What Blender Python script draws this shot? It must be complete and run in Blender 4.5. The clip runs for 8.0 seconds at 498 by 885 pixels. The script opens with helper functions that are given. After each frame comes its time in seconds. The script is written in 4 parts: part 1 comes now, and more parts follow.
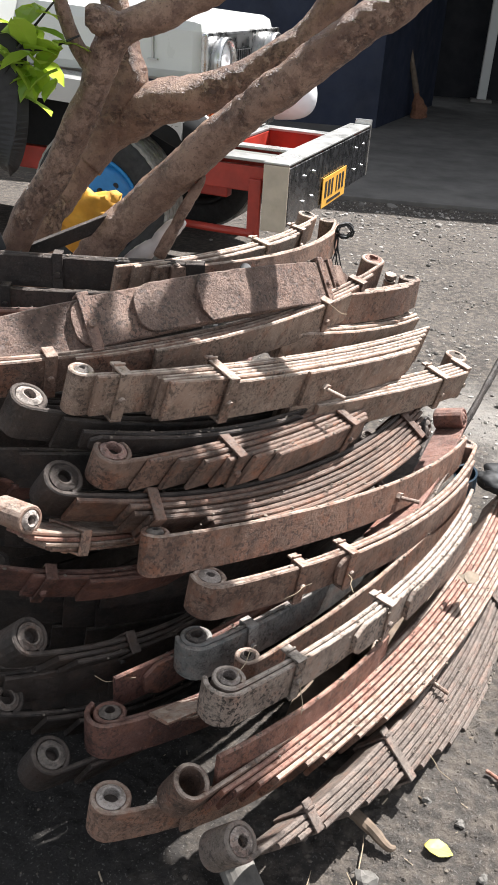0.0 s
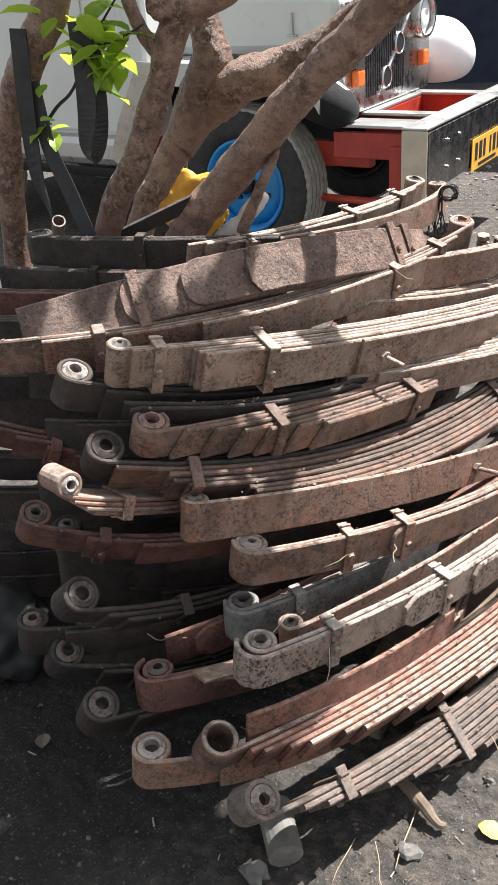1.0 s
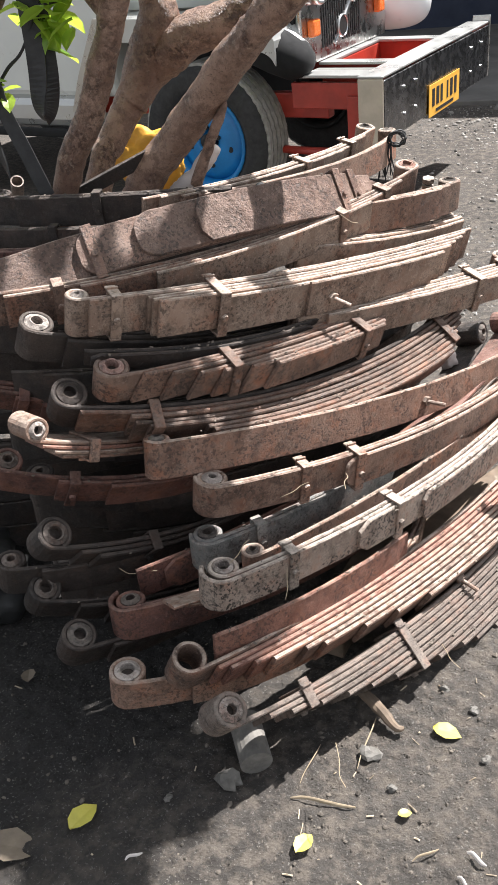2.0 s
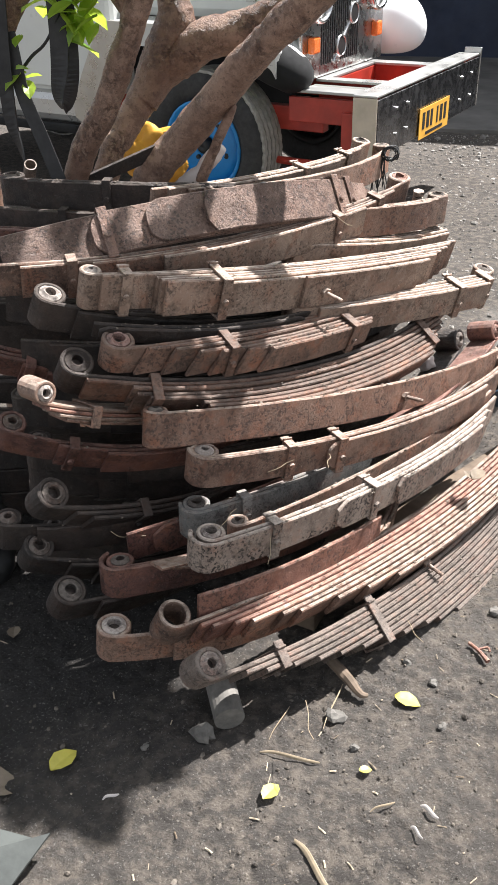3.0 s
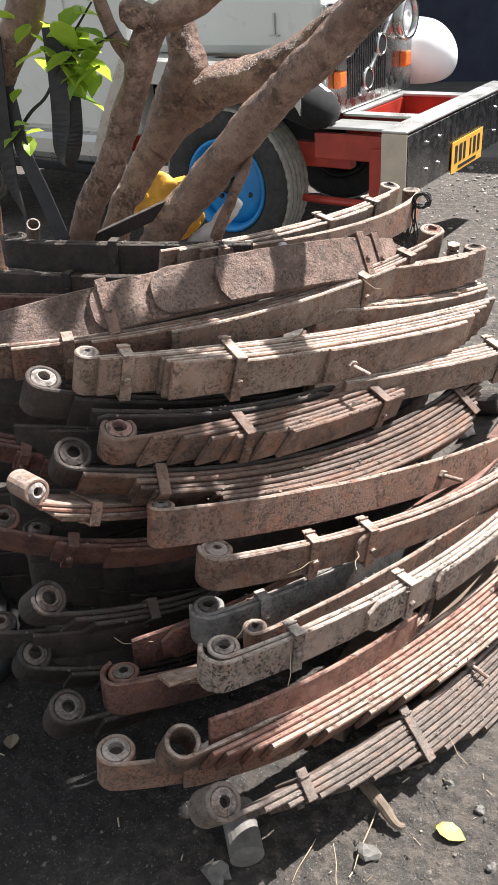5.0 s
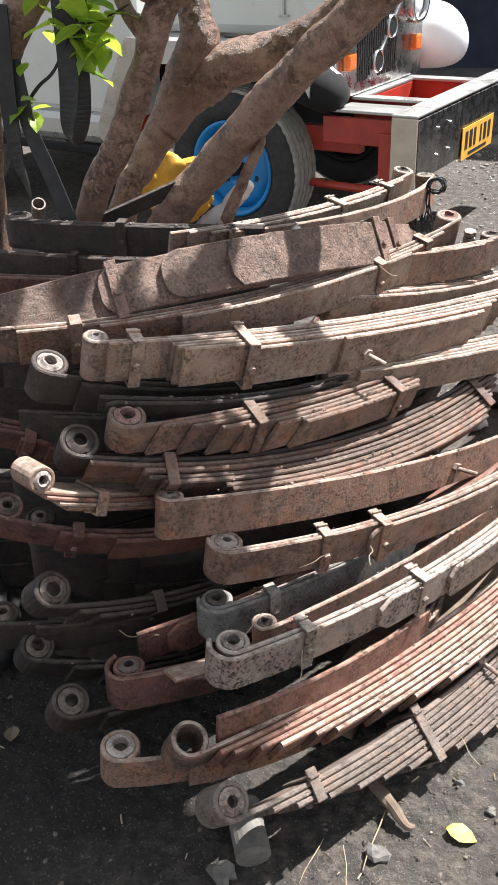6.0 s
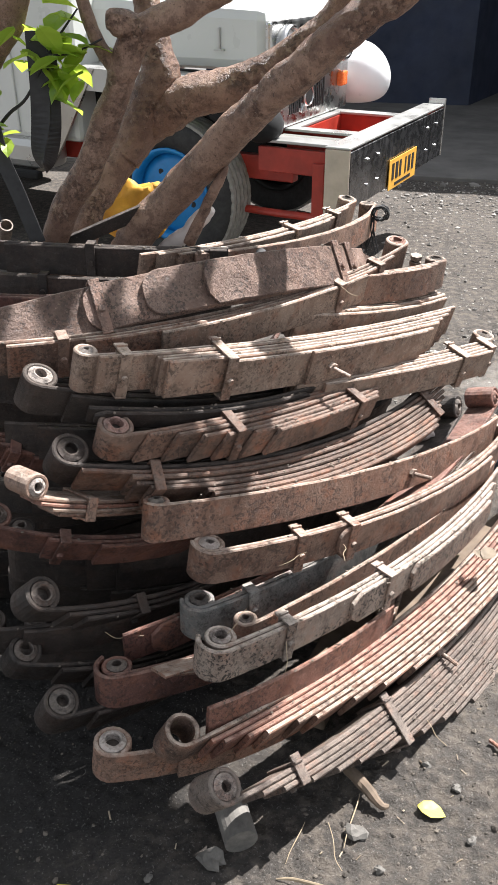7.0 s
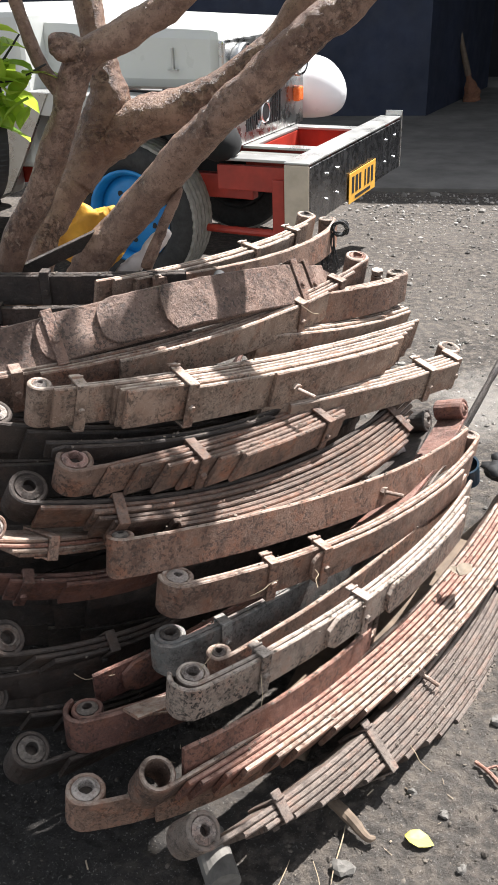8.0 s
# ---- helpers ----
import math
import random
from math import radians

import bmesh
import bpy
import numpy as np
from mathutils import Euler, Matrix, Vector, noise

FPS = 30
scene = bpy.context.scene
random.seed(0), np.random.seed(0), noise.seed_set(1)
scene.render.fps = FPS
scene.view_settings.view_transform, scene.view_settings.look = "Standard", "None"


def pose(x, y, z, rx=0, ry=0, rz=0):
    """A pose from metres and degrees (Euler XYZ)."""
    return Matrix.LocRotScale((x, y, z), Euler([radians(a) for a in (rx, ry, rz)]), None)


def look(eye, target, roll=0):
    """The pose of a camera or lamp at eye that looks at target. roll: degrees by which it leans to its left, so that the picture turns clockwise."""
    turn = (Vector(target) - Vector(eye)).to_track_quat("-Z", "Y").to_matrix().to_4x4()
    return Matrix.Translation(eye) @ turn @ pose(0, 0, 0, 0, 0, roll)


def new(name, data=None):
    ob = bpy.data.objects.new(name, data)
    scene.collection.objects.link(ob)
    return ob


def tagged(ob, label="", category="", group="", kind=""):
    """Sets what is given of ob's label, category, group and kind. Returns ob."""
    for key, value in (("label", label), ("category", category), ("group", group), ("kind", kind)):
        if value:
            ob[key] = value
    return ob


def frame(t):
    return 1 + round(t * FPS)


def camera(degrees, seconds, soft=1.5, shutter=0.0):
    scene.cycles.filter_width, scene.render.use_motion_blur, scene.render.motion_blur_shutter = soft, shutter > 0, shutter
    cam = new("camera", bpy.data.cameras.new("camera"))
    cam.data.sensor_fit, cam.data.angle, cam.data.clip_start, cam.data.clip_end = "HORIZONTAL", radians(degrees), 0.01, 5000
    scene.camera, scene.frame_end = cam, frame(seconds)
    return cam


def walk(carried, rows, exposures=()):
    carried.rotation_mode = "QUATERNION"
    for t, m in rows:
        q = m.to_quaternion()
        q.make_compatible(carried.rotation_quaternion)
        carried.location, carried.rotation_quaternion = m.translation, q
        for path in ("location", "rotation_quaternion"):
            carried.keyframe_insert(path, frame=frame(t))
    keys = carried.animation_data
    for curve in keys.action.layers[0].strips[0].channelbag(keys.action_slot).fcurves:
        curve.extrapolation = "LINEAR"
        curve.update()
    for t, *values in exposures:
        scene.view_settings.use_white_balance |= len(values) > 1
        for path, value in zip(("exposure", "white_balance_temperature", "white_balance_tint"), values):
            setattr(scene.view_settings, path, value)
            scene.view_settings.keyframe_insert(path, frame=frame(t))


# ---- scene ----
cam = camera(32.9, 8.0, 0.5)
PATH = [
    (0, (0.318, 0.199, 1.338), (0.105, 1.936, 0.369), 3.6),
    (0.5, (0.425, 0.209, 1.343), (0.049, 1.905, 0.351), 0.3),
    (1, (0.601, 0.245, 1.329), (-0.08, 1.834, 0.324), -5.0),
    (1.2, (0.653, 0.252, 1.337), (-0.05, 1.815, 0.306), -7.0),
    (2.3, (0.682, 0.102, 1.338), (0.076, 1.662, 0.243), -6.1),
    (2.5, (0.679, 0.056, 1.338), (0.084, 1.62, 0.243), -4.8),
    (3, (0.679, 0.032, 1.344), (0.113, 1.626, 0.276), -2.0),
    (3.5, (0.688, 0.01, 1.347), (0.211, 1.648, 0.303), 0.1),
    (4, (0.671, 0.021, 1.365), (0.144, 1.663, 0.352), -0.3),
    (4.5, (0.646, 0.154, 1.358), (0.045, 1.77, 0.344), -2.5),
    (4.7, (0.641, 0.202, 1.365), (0.014, 1.805, 0.347), -3.5),
    (5.8, (0.627, 0.303, 1.338), (-0.054, 1.874, 0.306), -3.6),
    (6, (0.598, 0.282, 1.343), (-0.039, 1.861, 0.294), -3.0),
    (6.5, (0.541, 0.207, 1.352), (0.039, 1.833, 0.301), -1.1),
    (7, (0.523, 0.155, 1.369), (0.066, 1.823, 0.365), -0.4),
    (7.5, (0.545, 0.196, 1.354), (0.17, 1.915, 0.403), 0.3),
    (8, (0.534, 0.205, 1.367), (0.126, 1.903, 0.392), -2.2),
]
walk(cam, [(t, look(eye, target, roll)) for t, eye, target, roll in PATH], [(0.0, 1.54, 6250, 10.0), (8.0, 1.54, 6250, 10.0)])

# ---- daylight ----
TO_SUN = Vector((0.385, 0.475, 1.0)).normalized()
world = bpy.data.worlds.new("sky")
scene.world = world
world.use_nodes = True
wn = world.node_tree.nodes
sky = wn.new("ShaderNodeTexSky")
sky.sky_type = "NISHITA"
sky.sun_disc = False
sky.sun_elevation = math.asin(TO_SUN.z)
sky.sun_rotation = math.atan2(TO_SUN.x, TO_SUN.y)
haze = wn.new("ShaderNodeHueSaturation")
haze.inputs["Saturation"].default_value = 0.2
world.node_tree.links.new(sky.outputs[0], haze.inputs["Color"])
world.node_tree.links.new(haze.outputs[0], wn["Background"].inputs[0])
wn["Background"].inputs[1].default_value = 0.080
sun_data = bpy.data.lights.new("sun", "SUN")
sun_data.energy = 5.0
sun_data.angle = radians(0.6)
sun_data.color = (1.0, 0.955, 0.915)
sun = new("sun", sun_data)
sun.matrix_world = look(TO_SUN * 30, (0, 0, 0))


# ---- materials ----
def material(name, rough=0.7, metal=0.0):
    m = bpy.data.materials.new(name)
    m.use_nodes = True
    nt = m.node_tree
    b = nt.nodes["Principled BSDF"]
    b.inputs["Roughness"].default_value = rough
    b.inputs["Metallic"].default_value = metal
    return m, nt, b


def node(nt, kind, **props):
    n = nt.nodes.new(kind)
    for key, value in props.items():
        if key in n.inputs:
            n.inputs[key].default_value = value
    return n


def coords(nt):
    return nt.nodes.new("ShaderNodeTexCoord").outputs["Object"]


def noise_tex(nt, vec, scale, detail=6.0, rough=0.6):
    n = node(nt, "ShaderNodeTexNoise", Scale=scale, Detail=detail, Roughness=rough)
    nt.links.new(vec, n.inputs["Vector"])
    return n.outputs["Fac"]


def ramp(nt, fac, lo, hi, c0=(0, 0, 0, 1), c1=(1, 1, 1, 1)):
    r = nt.nodes.new("ShaderNodeValToRGB")
    r.color_ramp.elements[0].position, r.color_ramp.elements[1].position = lo, hi
    r.color_ramp.elements[0].color, r.color_ramp.elements[1].color = c0, c1
    nt.links.new(fac, r.inputs[0])
    return r.outputs[0]


def mix(nt, fac, a, b):
    n = nt.nodes.new("ShaderNodeMix")
    n.data_type = "RGBA"
    for value, slot in ((fac, n.inputs[0]), (a, n.inputs[6]), (b, n.inputs[7])):
        if isinstance(value, (tuple, float, int)):
            slot.default_value = (*value, 1.0) if isinstance(value, tuple) and len(value) == 3 else value
        else:
            nt.links.new(value, slot)
    return n.outputs[2]


def times(nt, a, b):
    n = nt.nodes.new("ShaderNodeMath")
    n.operation = "MULTIPLY"
    for value, slot in ((a, n.inputs[0]), (b, n.inputs[1])):
        if isinstance(value, (float, int)):
            slot.default_value = value
        else:
            nt.links.new(value, slot)
    return n.outputs[0]


def bump(nt, b, height, strength=0.4, dist=0.002):
    n = node(nt, "ShaderNodeBump", Strength=strength, Distance=dist)
    nt.links.new(height, n.inputs["Height"])
    nt.links.new(n.outputs[0], b.inputs["Normal"])


def moved_coords(nt):
    """Object coordinates, shifted by a random step from object to object."""
    info = nt.nodes.new("ShaderNodeObjectInfo")
    add = nt.nodes.new("ShaderNodeVectorMath")
    add.operation = "MULTIPLY_ADD"
    comb = nt.nodes.new("ShaderNodeCombineXYZ")
    for k in range(3):
        nt.links.new(info.outputs["Random"], comb.inputs[k])
    nt.links.new(comb.outputs[0], add.inputs[0])
    add.inputs[1].default_value = (7.3, 11.1, 5.7)
    nt.links.new(coords(nt), add.inputs[2])
    return add.outputs[0], info.outputs["Random"]


def rusty(name, base, second, dust_light=(0.42, 0.36, 0.31), dusty=0.55, pits=0.6, rough=0.64, rust=(0.26, 0.095, 0.045), rusted=0.5, relief=0.005, grain=300.0):
    """Weathered spring steel: two tones, rust bloom, grime, pits, scratches, dusty tops with light painted in."""
    m, nt, b = material(name, rough, 0.0)
    vec, rnd = moved_coords(nt)
    col = mix(nt, ramp(nt, noise_tex(nt, vec, 9.0, 8.0, 0.65), 0.40, 0.60), base, second)
    col = mix(nt, times(nt, ramp(nt, noise_tex(nt, vec, 18.0, 9.0, 0.7), 0.50, 0.62), rusted), col, tuple(c * min(1.0, second[0] / 0.22) for c in rust))
    tint = nt.nodes.new("ShaderNodeHueSaturation")
    spread = node(nt, "ShaderNodeMapRange")
    nt.links.new(rnd, spread.inputs[0])
    spread.inputs[3].default_value, spread.inputs[4].default_value = 0.6, 1.4
    nt.links.new(spread.outputs[0], tint.inputs["Value"])
    nt.links.new(col, tint.inputs["Color"])
    col = tint.outputs[0]
    lot = nt.nodes.new("ShaderNodeMath")
    lot.operation = "FRACT"
    nt.links.new(times(nt, rnd, 17.3), lot.inputs[0])
    col = mix(nt, times(nt, ramp(nt, lot.outputs[0], 0.35, 1.0), 0.45 * rusted), col, tuple(c * min(1.0, second[0] / 0.28) for c in rust))
    grime = ramp(nt, noise_tex(nt, vec, 24.0, 10.0, 0.72), 0.51, 0.585)
    col = mix(nt, times(nt, grime, 0.45), col, tuple(0.22 * c for c in base))
    pale = ramp(nt, noise_tex(nt, vec, 110.0, 7.0, 0.78), 0.57, 0.66)
    col = mix(nt, times(nt, pale, 0.6), col, tuple(min(1.0, 1.5 * c + 0.05) for c in second))
    spots = ramp(nt, noise_tex(nt, vec, 150.0, 4.0, 0.6), 0.53, 0.555)
    patch = ramp(nt, noise_tex(nt, vec, 14.0, 4.0), 0.42, 0.52)
    col = mix(nt, times(nt, times(nt, spots, patch), pits), col, (0.022, 0.017, 0.014))
    chips = ramp(nt, noise_tex(nt, vec, 330.0, 4.0, 0.7), 0.36, 0.52)
    chip_zone = ramp(nt, noise_tex(nt, vec, 22.0, 5.0, 0.7), 0.50, 0.58)
    col = mix(nt, times(nt, chip_zone, 0.42), col, mix(nt, chips, tuple(0.16 * c for c in base), tuple(min(1.0, 1.3 * c) for c in second)))
    # Faces turned up go paler: dusty tops, with light painted into the colour.
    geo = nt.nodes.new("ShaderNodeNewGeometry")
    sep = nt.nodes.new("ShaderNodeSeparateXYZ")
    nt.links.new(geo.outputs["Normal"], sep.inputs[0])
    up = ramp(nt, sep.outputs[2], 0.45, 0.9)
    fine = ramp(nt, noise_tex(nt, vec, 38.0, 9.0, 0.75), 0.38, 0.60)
    col = mix(nt, times(nt, times(nt, up, fine), dusty), col, dust_light)
    nt.links.new(col, b.inputs["Base Color"])
    nt.links.new(ramp(nt, noise_tex(nt, vec, 35.0), 0.3, 0.7, (rough - 0.25,) * 3 + (1,), (min(rough + 0.15, 1.0),) * 3 + (1,)), b.inputs["Roughness"])
    lumps = mix(nt, 0.4, noise_tex(nt, vec, grain, 6.0, 0.75), noise_tex(nt, vec, 85.0, 7.0, 0.75))
    lumps = mix(nt, times(nt, times(nt, spots, patch), 0.6), lumps, (0.0, 0.0, 0.0))
    bump(nt, b, lumps, 1.0, relief)
    return m


STEEL_DUSTY = rusty("dusty_spring_steel", (0.215, 0.145, 0.105), (0.34, 0.255, 0.195), dust_light=(0.62, 0.515, 0.43), dusty=0.9, rusted=0.5)
STEEL_TAUPE = rusty("taupe_spring_steel", (0.105, 0.081, 0.066), (0.175, 0.141, 0.117), dust_light=(0.225, 0.185, 0.155), dusty=0.7, rusted=0.4)
STEEL_BROWN = rusty("brown_rusted_steel", (0.15, 0.090, 0.064), (0.25, 0.165, 0.122), dust_light=(0.50, 0.405, 0.33), dusty=0.9, rusted=0.65)
# Brown steel darkened to paint the shadow of the springs lying above.
STEEL_BROWN_SHADED = rusty("shaded_brown_steel", (0.115, 0.068, 0.048), (0.20, 0.13, 0.096), dust_light=(0.24, 0.185, 0.15), dusty=0.7, rusted=0.65)
STEEL_RED = rusty("red_oxide_steel", (0.19, 0.082, 0.058), (0.27, 0.135, 0.10), dust_light=(0.55, 0.36, 0.28), dusty=0.65, rusted=0.5)
# Maroon steel, deepened to paint in the shade over the pile's left side.
STEEL_MAROON = rusty("shaded_maroon_steel", (0.10, 0.042, 0.032), (0.165, 0.076, 0.056), dust_light=(0.36, 0.24, 0.19), dusty=0.45, rusted=0.5)
# Dark steel, deepened to paint the black shade of the gaps.
STEEL_DARK = rusty("dark_shaded_steel", (0.016, 0.012, 0.010), (0.046, 0.034, 0.027), dust_light=(0.20, 0.16, 0.13), dusty=0.35, rusted=0.3, rough=0.6)
STEEL_GREY = rusty("grey_painted_steel", (0.19, 0.15, 0.122), (0.31, 0.255, 0.21), dust_light=(0.62, 0.53, 0.45), dusty=0.85, pits=0.95, rusted=0.4)
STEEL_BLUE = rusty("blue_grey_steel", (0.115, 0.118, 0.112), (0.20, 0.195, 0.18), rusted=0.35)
STEEL_PINK = rusty("pitted_flat_steel", (0.24, 0.145, 0.11), (0.38, 0.26, 0.205), dust_light=(0.48, 0.36, 0.295), pits=0.75, rusted=0.35, dusty=0.6, rough=0.5, relief=0.02, grain=130.0)
RUBBER = rusty("worn_bushing", (0.058, 0.049, 0.043), (0.14, 0.116, 0.097), dust_light=(0.28, 0.24, 0.20), rusted=0.3, dusty=0.5, rough=0.85)
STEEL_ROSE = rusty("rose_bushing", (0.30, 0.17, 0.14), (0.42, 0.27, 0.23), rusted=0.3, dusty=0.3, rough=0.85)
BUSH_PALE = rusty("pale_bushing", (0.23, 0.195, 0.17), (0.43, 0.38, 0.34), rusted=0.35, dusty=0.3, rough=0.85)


def plain(name, colour, rough=0.5, metal=0.0, vary=0.25, scale=12.0, relief=0.15, coat=0.0):
    m, nt, b = material(name, rough, metal)
    vec = coords(nt)
    dark = tuple(c * (1 - vary) for c in colour)
    col = mix(nt, ramp(nt, noise_tex(nt, vec, scale, 8.0), 0.35, 0.65), dark, colour)
    nt.links.new(col, b.inputs["Base Color"])
    nt.links.new(ramp(nt, noise_tex(nt, vec, scale * 3), 0.3, 0.7, (max(rough - 0.12, 0.02),) * 3 + (1,), (min(rough + 0.15, 1.0),) * 3 + (1,)), b.inputs["Roughness"])
    b.inputs["Coat Weight"].default_value = coat
    if relief:
        bump(nt, b, noise_tex(nt, vec, scale * 12, 4.0), relief, 0.001)
    return m


BUMPER = plain("dark_scratched_chrome", (0.30, 0.30, 0.31), 0.26, 1.0, 0.5, 9.0, 0.1)
SILVER = plain("silver_sheet_metal", (0.46, 0.46, 0.44), 0.33, 0.6, 0.12, 3.0, 0.05)
PAINT_GREY = plain("pale_grey_paint", (0.56, 0.57, 0.54), 0.35, 0.0, 0.08, 3.0, 0.03, 0.4)
WHITE = plain("white_paint", (0.80, 0.80, 0.80), 0.35, 0.0, 0.05, 4.0, 0.02, 0.4)
CHROME = plain("dull_chrome", (0.58, 0.58, 0.57), 0.28, 1.0, 0.25, 6.0, 0.05)
RED = plain("red_chassis_paint", (0.42, 0.042, 0.024), 0.45, 0.0, 0.35, 10.0, 0.1)
PALE_END = plain("pale_worn_sheet", (0.52, 0.45, 0.355), 0.6, 0.0, 0.2, 14.0, 0.1)
TYRE = plain("tyre_rubber", (0.035, 0.034, 0.033), 0.85, 0.0, 0.4, 20.0, 0.2)
TREAD = plain("dusty_tread", (0.33, 0.315, 0.28), 0.9, 0.0, 0.35, 30.0, 0.3)
TAUPE_METAL = plain("brushed_taupe_metal", (0.44, 0.42, 0.38), 0.3, 0.8, 0.2, 5.0, 0.1)
# Near-black that paints shade on the wing end, wheel arch and body gap.
SHADE_BLACK = plain("matt_black_shade", (0.007, 0.007, 0.007), 1.0, 0.0, 0.3, 10.0, 0.1)
PAN = plain("dusty_grey_sheet", (0.16, 0.16, 0.145), 0.7, 0.0, 0.3, 8.0, 0.1)
BLUE = plain("blue_wheel_paint", (0.015, 0.21, 0.52), 0.4, 0.0, 0.25, 12.0, 0.1)
ORANGE = plain("orange_lens", (0.75, 0.16, 0.03), 0.25, 0.0, 0.2, 20.0, 0.1)
BLACK = plain("black_part", (0.012, 0.012, 0.012), 0.6, 0.0, 0.3, 10.0, 0.1)
STRAP = plain("black_rubber_strap", (0.022, 0.021, 0.021), 0.6, 0.0, 0.4, 18.0, 0.2)
PLATE = plain("yellow_plate", (0.72, 0.38, 0.05), 0.5, 0.0, 0.15, 20.0, 0.1)
NAVY = plain("navy_wall_paint", (0.020, 0.028, 0.055), 0.75, 0.0, 0.4, 2.0, 0.2)
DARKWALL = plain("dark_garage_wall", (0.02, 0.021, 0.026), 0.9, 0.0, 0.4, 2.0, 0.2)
CONCRETE = plain("dusty_concrete", (0.19, 0.18, 0.165), 0.9, 0.0, 0.4, 3.0, 0.3)
YELLOW = plain("yellow_sacking", (0.72, 0.36, 0.035), 0.7, 0.0, 0.35, 14.0, 0.5)
RAG = plain("pale_rag", (0.74, 0.67, 0.62), 0.9, 0.0, 0.2, 20.0, 0.4)
STRAW = plain("dry_straw", (0.36, 0.285, 0.19), 0.85, 0.0, 0.3, 60.0, 0.2)
STONE = plain("grey_stone", (0.17, 0.158, 0.14), 0.9, 0.0, 0.4, 40.0, 0.6)
WOOD = plain("weathered_wood", (0.17, 0.125, 0.088), 0.85, 0.0, 0.4, 25.0, 0.4)
LEAF_YELLOW = plain("fallen_yellow_leaf", (0.56, 0.50, 0.09), 0.5, 0.0, 0.2, 30.0, 0.1)
LEAF_DRY = plain("dry_leaf", (0.20, 0.16, 0.115), 0.8, 0.0, 0.3, 40.0, 0.2)


def bark():
    m, nt, b = material("flaking_bark", 0.42)
    vec = coords(nt)
    col = mix(nt, ramp(nt, noise_tex(nt, vec, 6.0, 9.0, 0.62), 0.30, 0.70), (0.155, 0.082, 0.054), (0.37, 0.24, 0.17))
    col = mix(nt, times(nt, ramp(nt, noise_tex(nt, vec, 34.0, 9.0, 0.78), 0.47, 0.58), 0.7), col, (0.12, 0.062, 0.042))
    zone = ramp(nt, noise_tex(nt, vec, 9.0, 6.0, 0.7), 0.45, 0.60)
    flakes = ramp(nt, noise_tex(nt, vec, 75.0, 8.0, 0.72), 0.49, 0.57)
    flaked = times(nt, flakes, zone)
    col = mix(nt, times(nt, flaked, 0.8), col, (0.05, 0.025, 0.017))
    pale = times(nt, ramp(nt, noise_tex(nt, vec, 55.0, 8.0, 0.72), 0.56, 0.61), zone)
    col = mix(nt, times(nt, pale, 0.7), col, (0.42, 0.31, 0.23))
    dots = ramp(nt, noise_tex(nt, vec, 170.0, 3.0), 0.62, 0.66)
    col = mix(nt, times(nt, dots, 0.6), col, (0.04, 0.022, 0.015))
    nt.links.new(col, b.inputs["Base Color"])
    relief = mix(nt, 0.5, noise_tex(nt, vec, 60.0, 8.0, 0.75), noise_tex(nt, vec, 190.0, 5.0, 0.7))
    bump(nt, b, mix(nt, times(nt, flaked, 0.7), relief, (0.0, 0.0, 0.0)), 0.9, 0.010)
    return m


def leaf_green():
    m, nt, b = material("fresh_leaf", 0.4)
    rnd = nt.nodes.new("ShaderNodeNewGeometry").outputs["Random Per Island"]
    col = ramp(nt, rnd, 0.0, 1.0, (0.10, 0.22, 0.02, 1), (0.30, 0.42, 0.05, 1))
    nt.links.new(col, b.inputs["Base Color"])
    tr = nt.nodes.new("ShaderNodeBsdfTranslucent")
    tr.inputs[0].default_value = (0.55, 0.72, 0.08, 1)
    mx = nt.nodes.new("ShaderNodeMixShader")
    mx.inputs[0].default_value = 0.45
    out = nt.nodes["Material Output"]
    nt.links.new(b.outputs[0], mx.inputs[1])
    nt.links.new(tr.outputs[0], mx.inputs[2])
    nt.links.new(mx.outputs[0], out.inputs[0])
    return m


def dirt():
    m, nt, b = material("grey_yard_dirt", 0.95)
    vec = coords(nt)
    col = mix(nt, ramp(nt, noise_tex(nt, vec, 2.2, 6.0), 0.35, 0.65), (0.040, 0.034, 0.029), (0.086, 0.076, 0.066))
    col = mix(nt, ramp(nt, noise_tex(nt, vec, 30.0, 8.0, 0.7), 0.46, 0.60), col, (0.132, 0.111, 0.090))
    # The colour gets paler towards (1.0, 3.0), with a noisy edge.
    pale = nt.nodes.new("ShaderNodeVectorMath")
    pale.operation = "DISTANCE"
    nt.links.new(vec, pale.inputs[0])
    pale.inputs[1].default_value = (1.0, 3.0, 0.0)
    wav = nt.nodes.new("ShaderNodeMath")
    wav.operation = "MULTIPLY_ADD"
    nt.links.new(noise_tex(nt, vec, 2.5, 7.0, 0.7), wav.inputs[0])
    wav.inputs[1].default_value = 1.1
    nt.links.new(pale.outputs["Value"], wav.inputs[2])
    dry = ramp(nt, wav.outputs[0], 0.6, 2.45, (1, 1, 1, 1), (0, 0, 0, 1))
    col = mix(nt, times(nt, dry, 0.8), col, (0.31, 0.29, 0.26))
    # Dark patch left of the pile: oily dirt plus shade painted into the colour.
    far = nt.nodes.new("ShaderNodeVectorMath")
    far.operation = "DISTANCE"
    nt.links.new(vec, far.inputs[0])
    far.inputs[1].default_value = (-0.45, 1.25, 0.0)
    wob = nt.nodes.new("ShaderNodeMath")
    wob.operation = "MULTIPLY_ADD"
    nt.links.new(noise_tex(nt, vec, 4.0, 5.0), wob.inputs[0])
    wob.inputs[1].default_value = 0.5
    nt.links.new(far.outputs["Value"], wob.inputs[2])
    oil_shade = ramp(nt, wob.outputs[0], 0.72, 1.0, (1, 1, 1, 1), (0, 0, 0, 1))
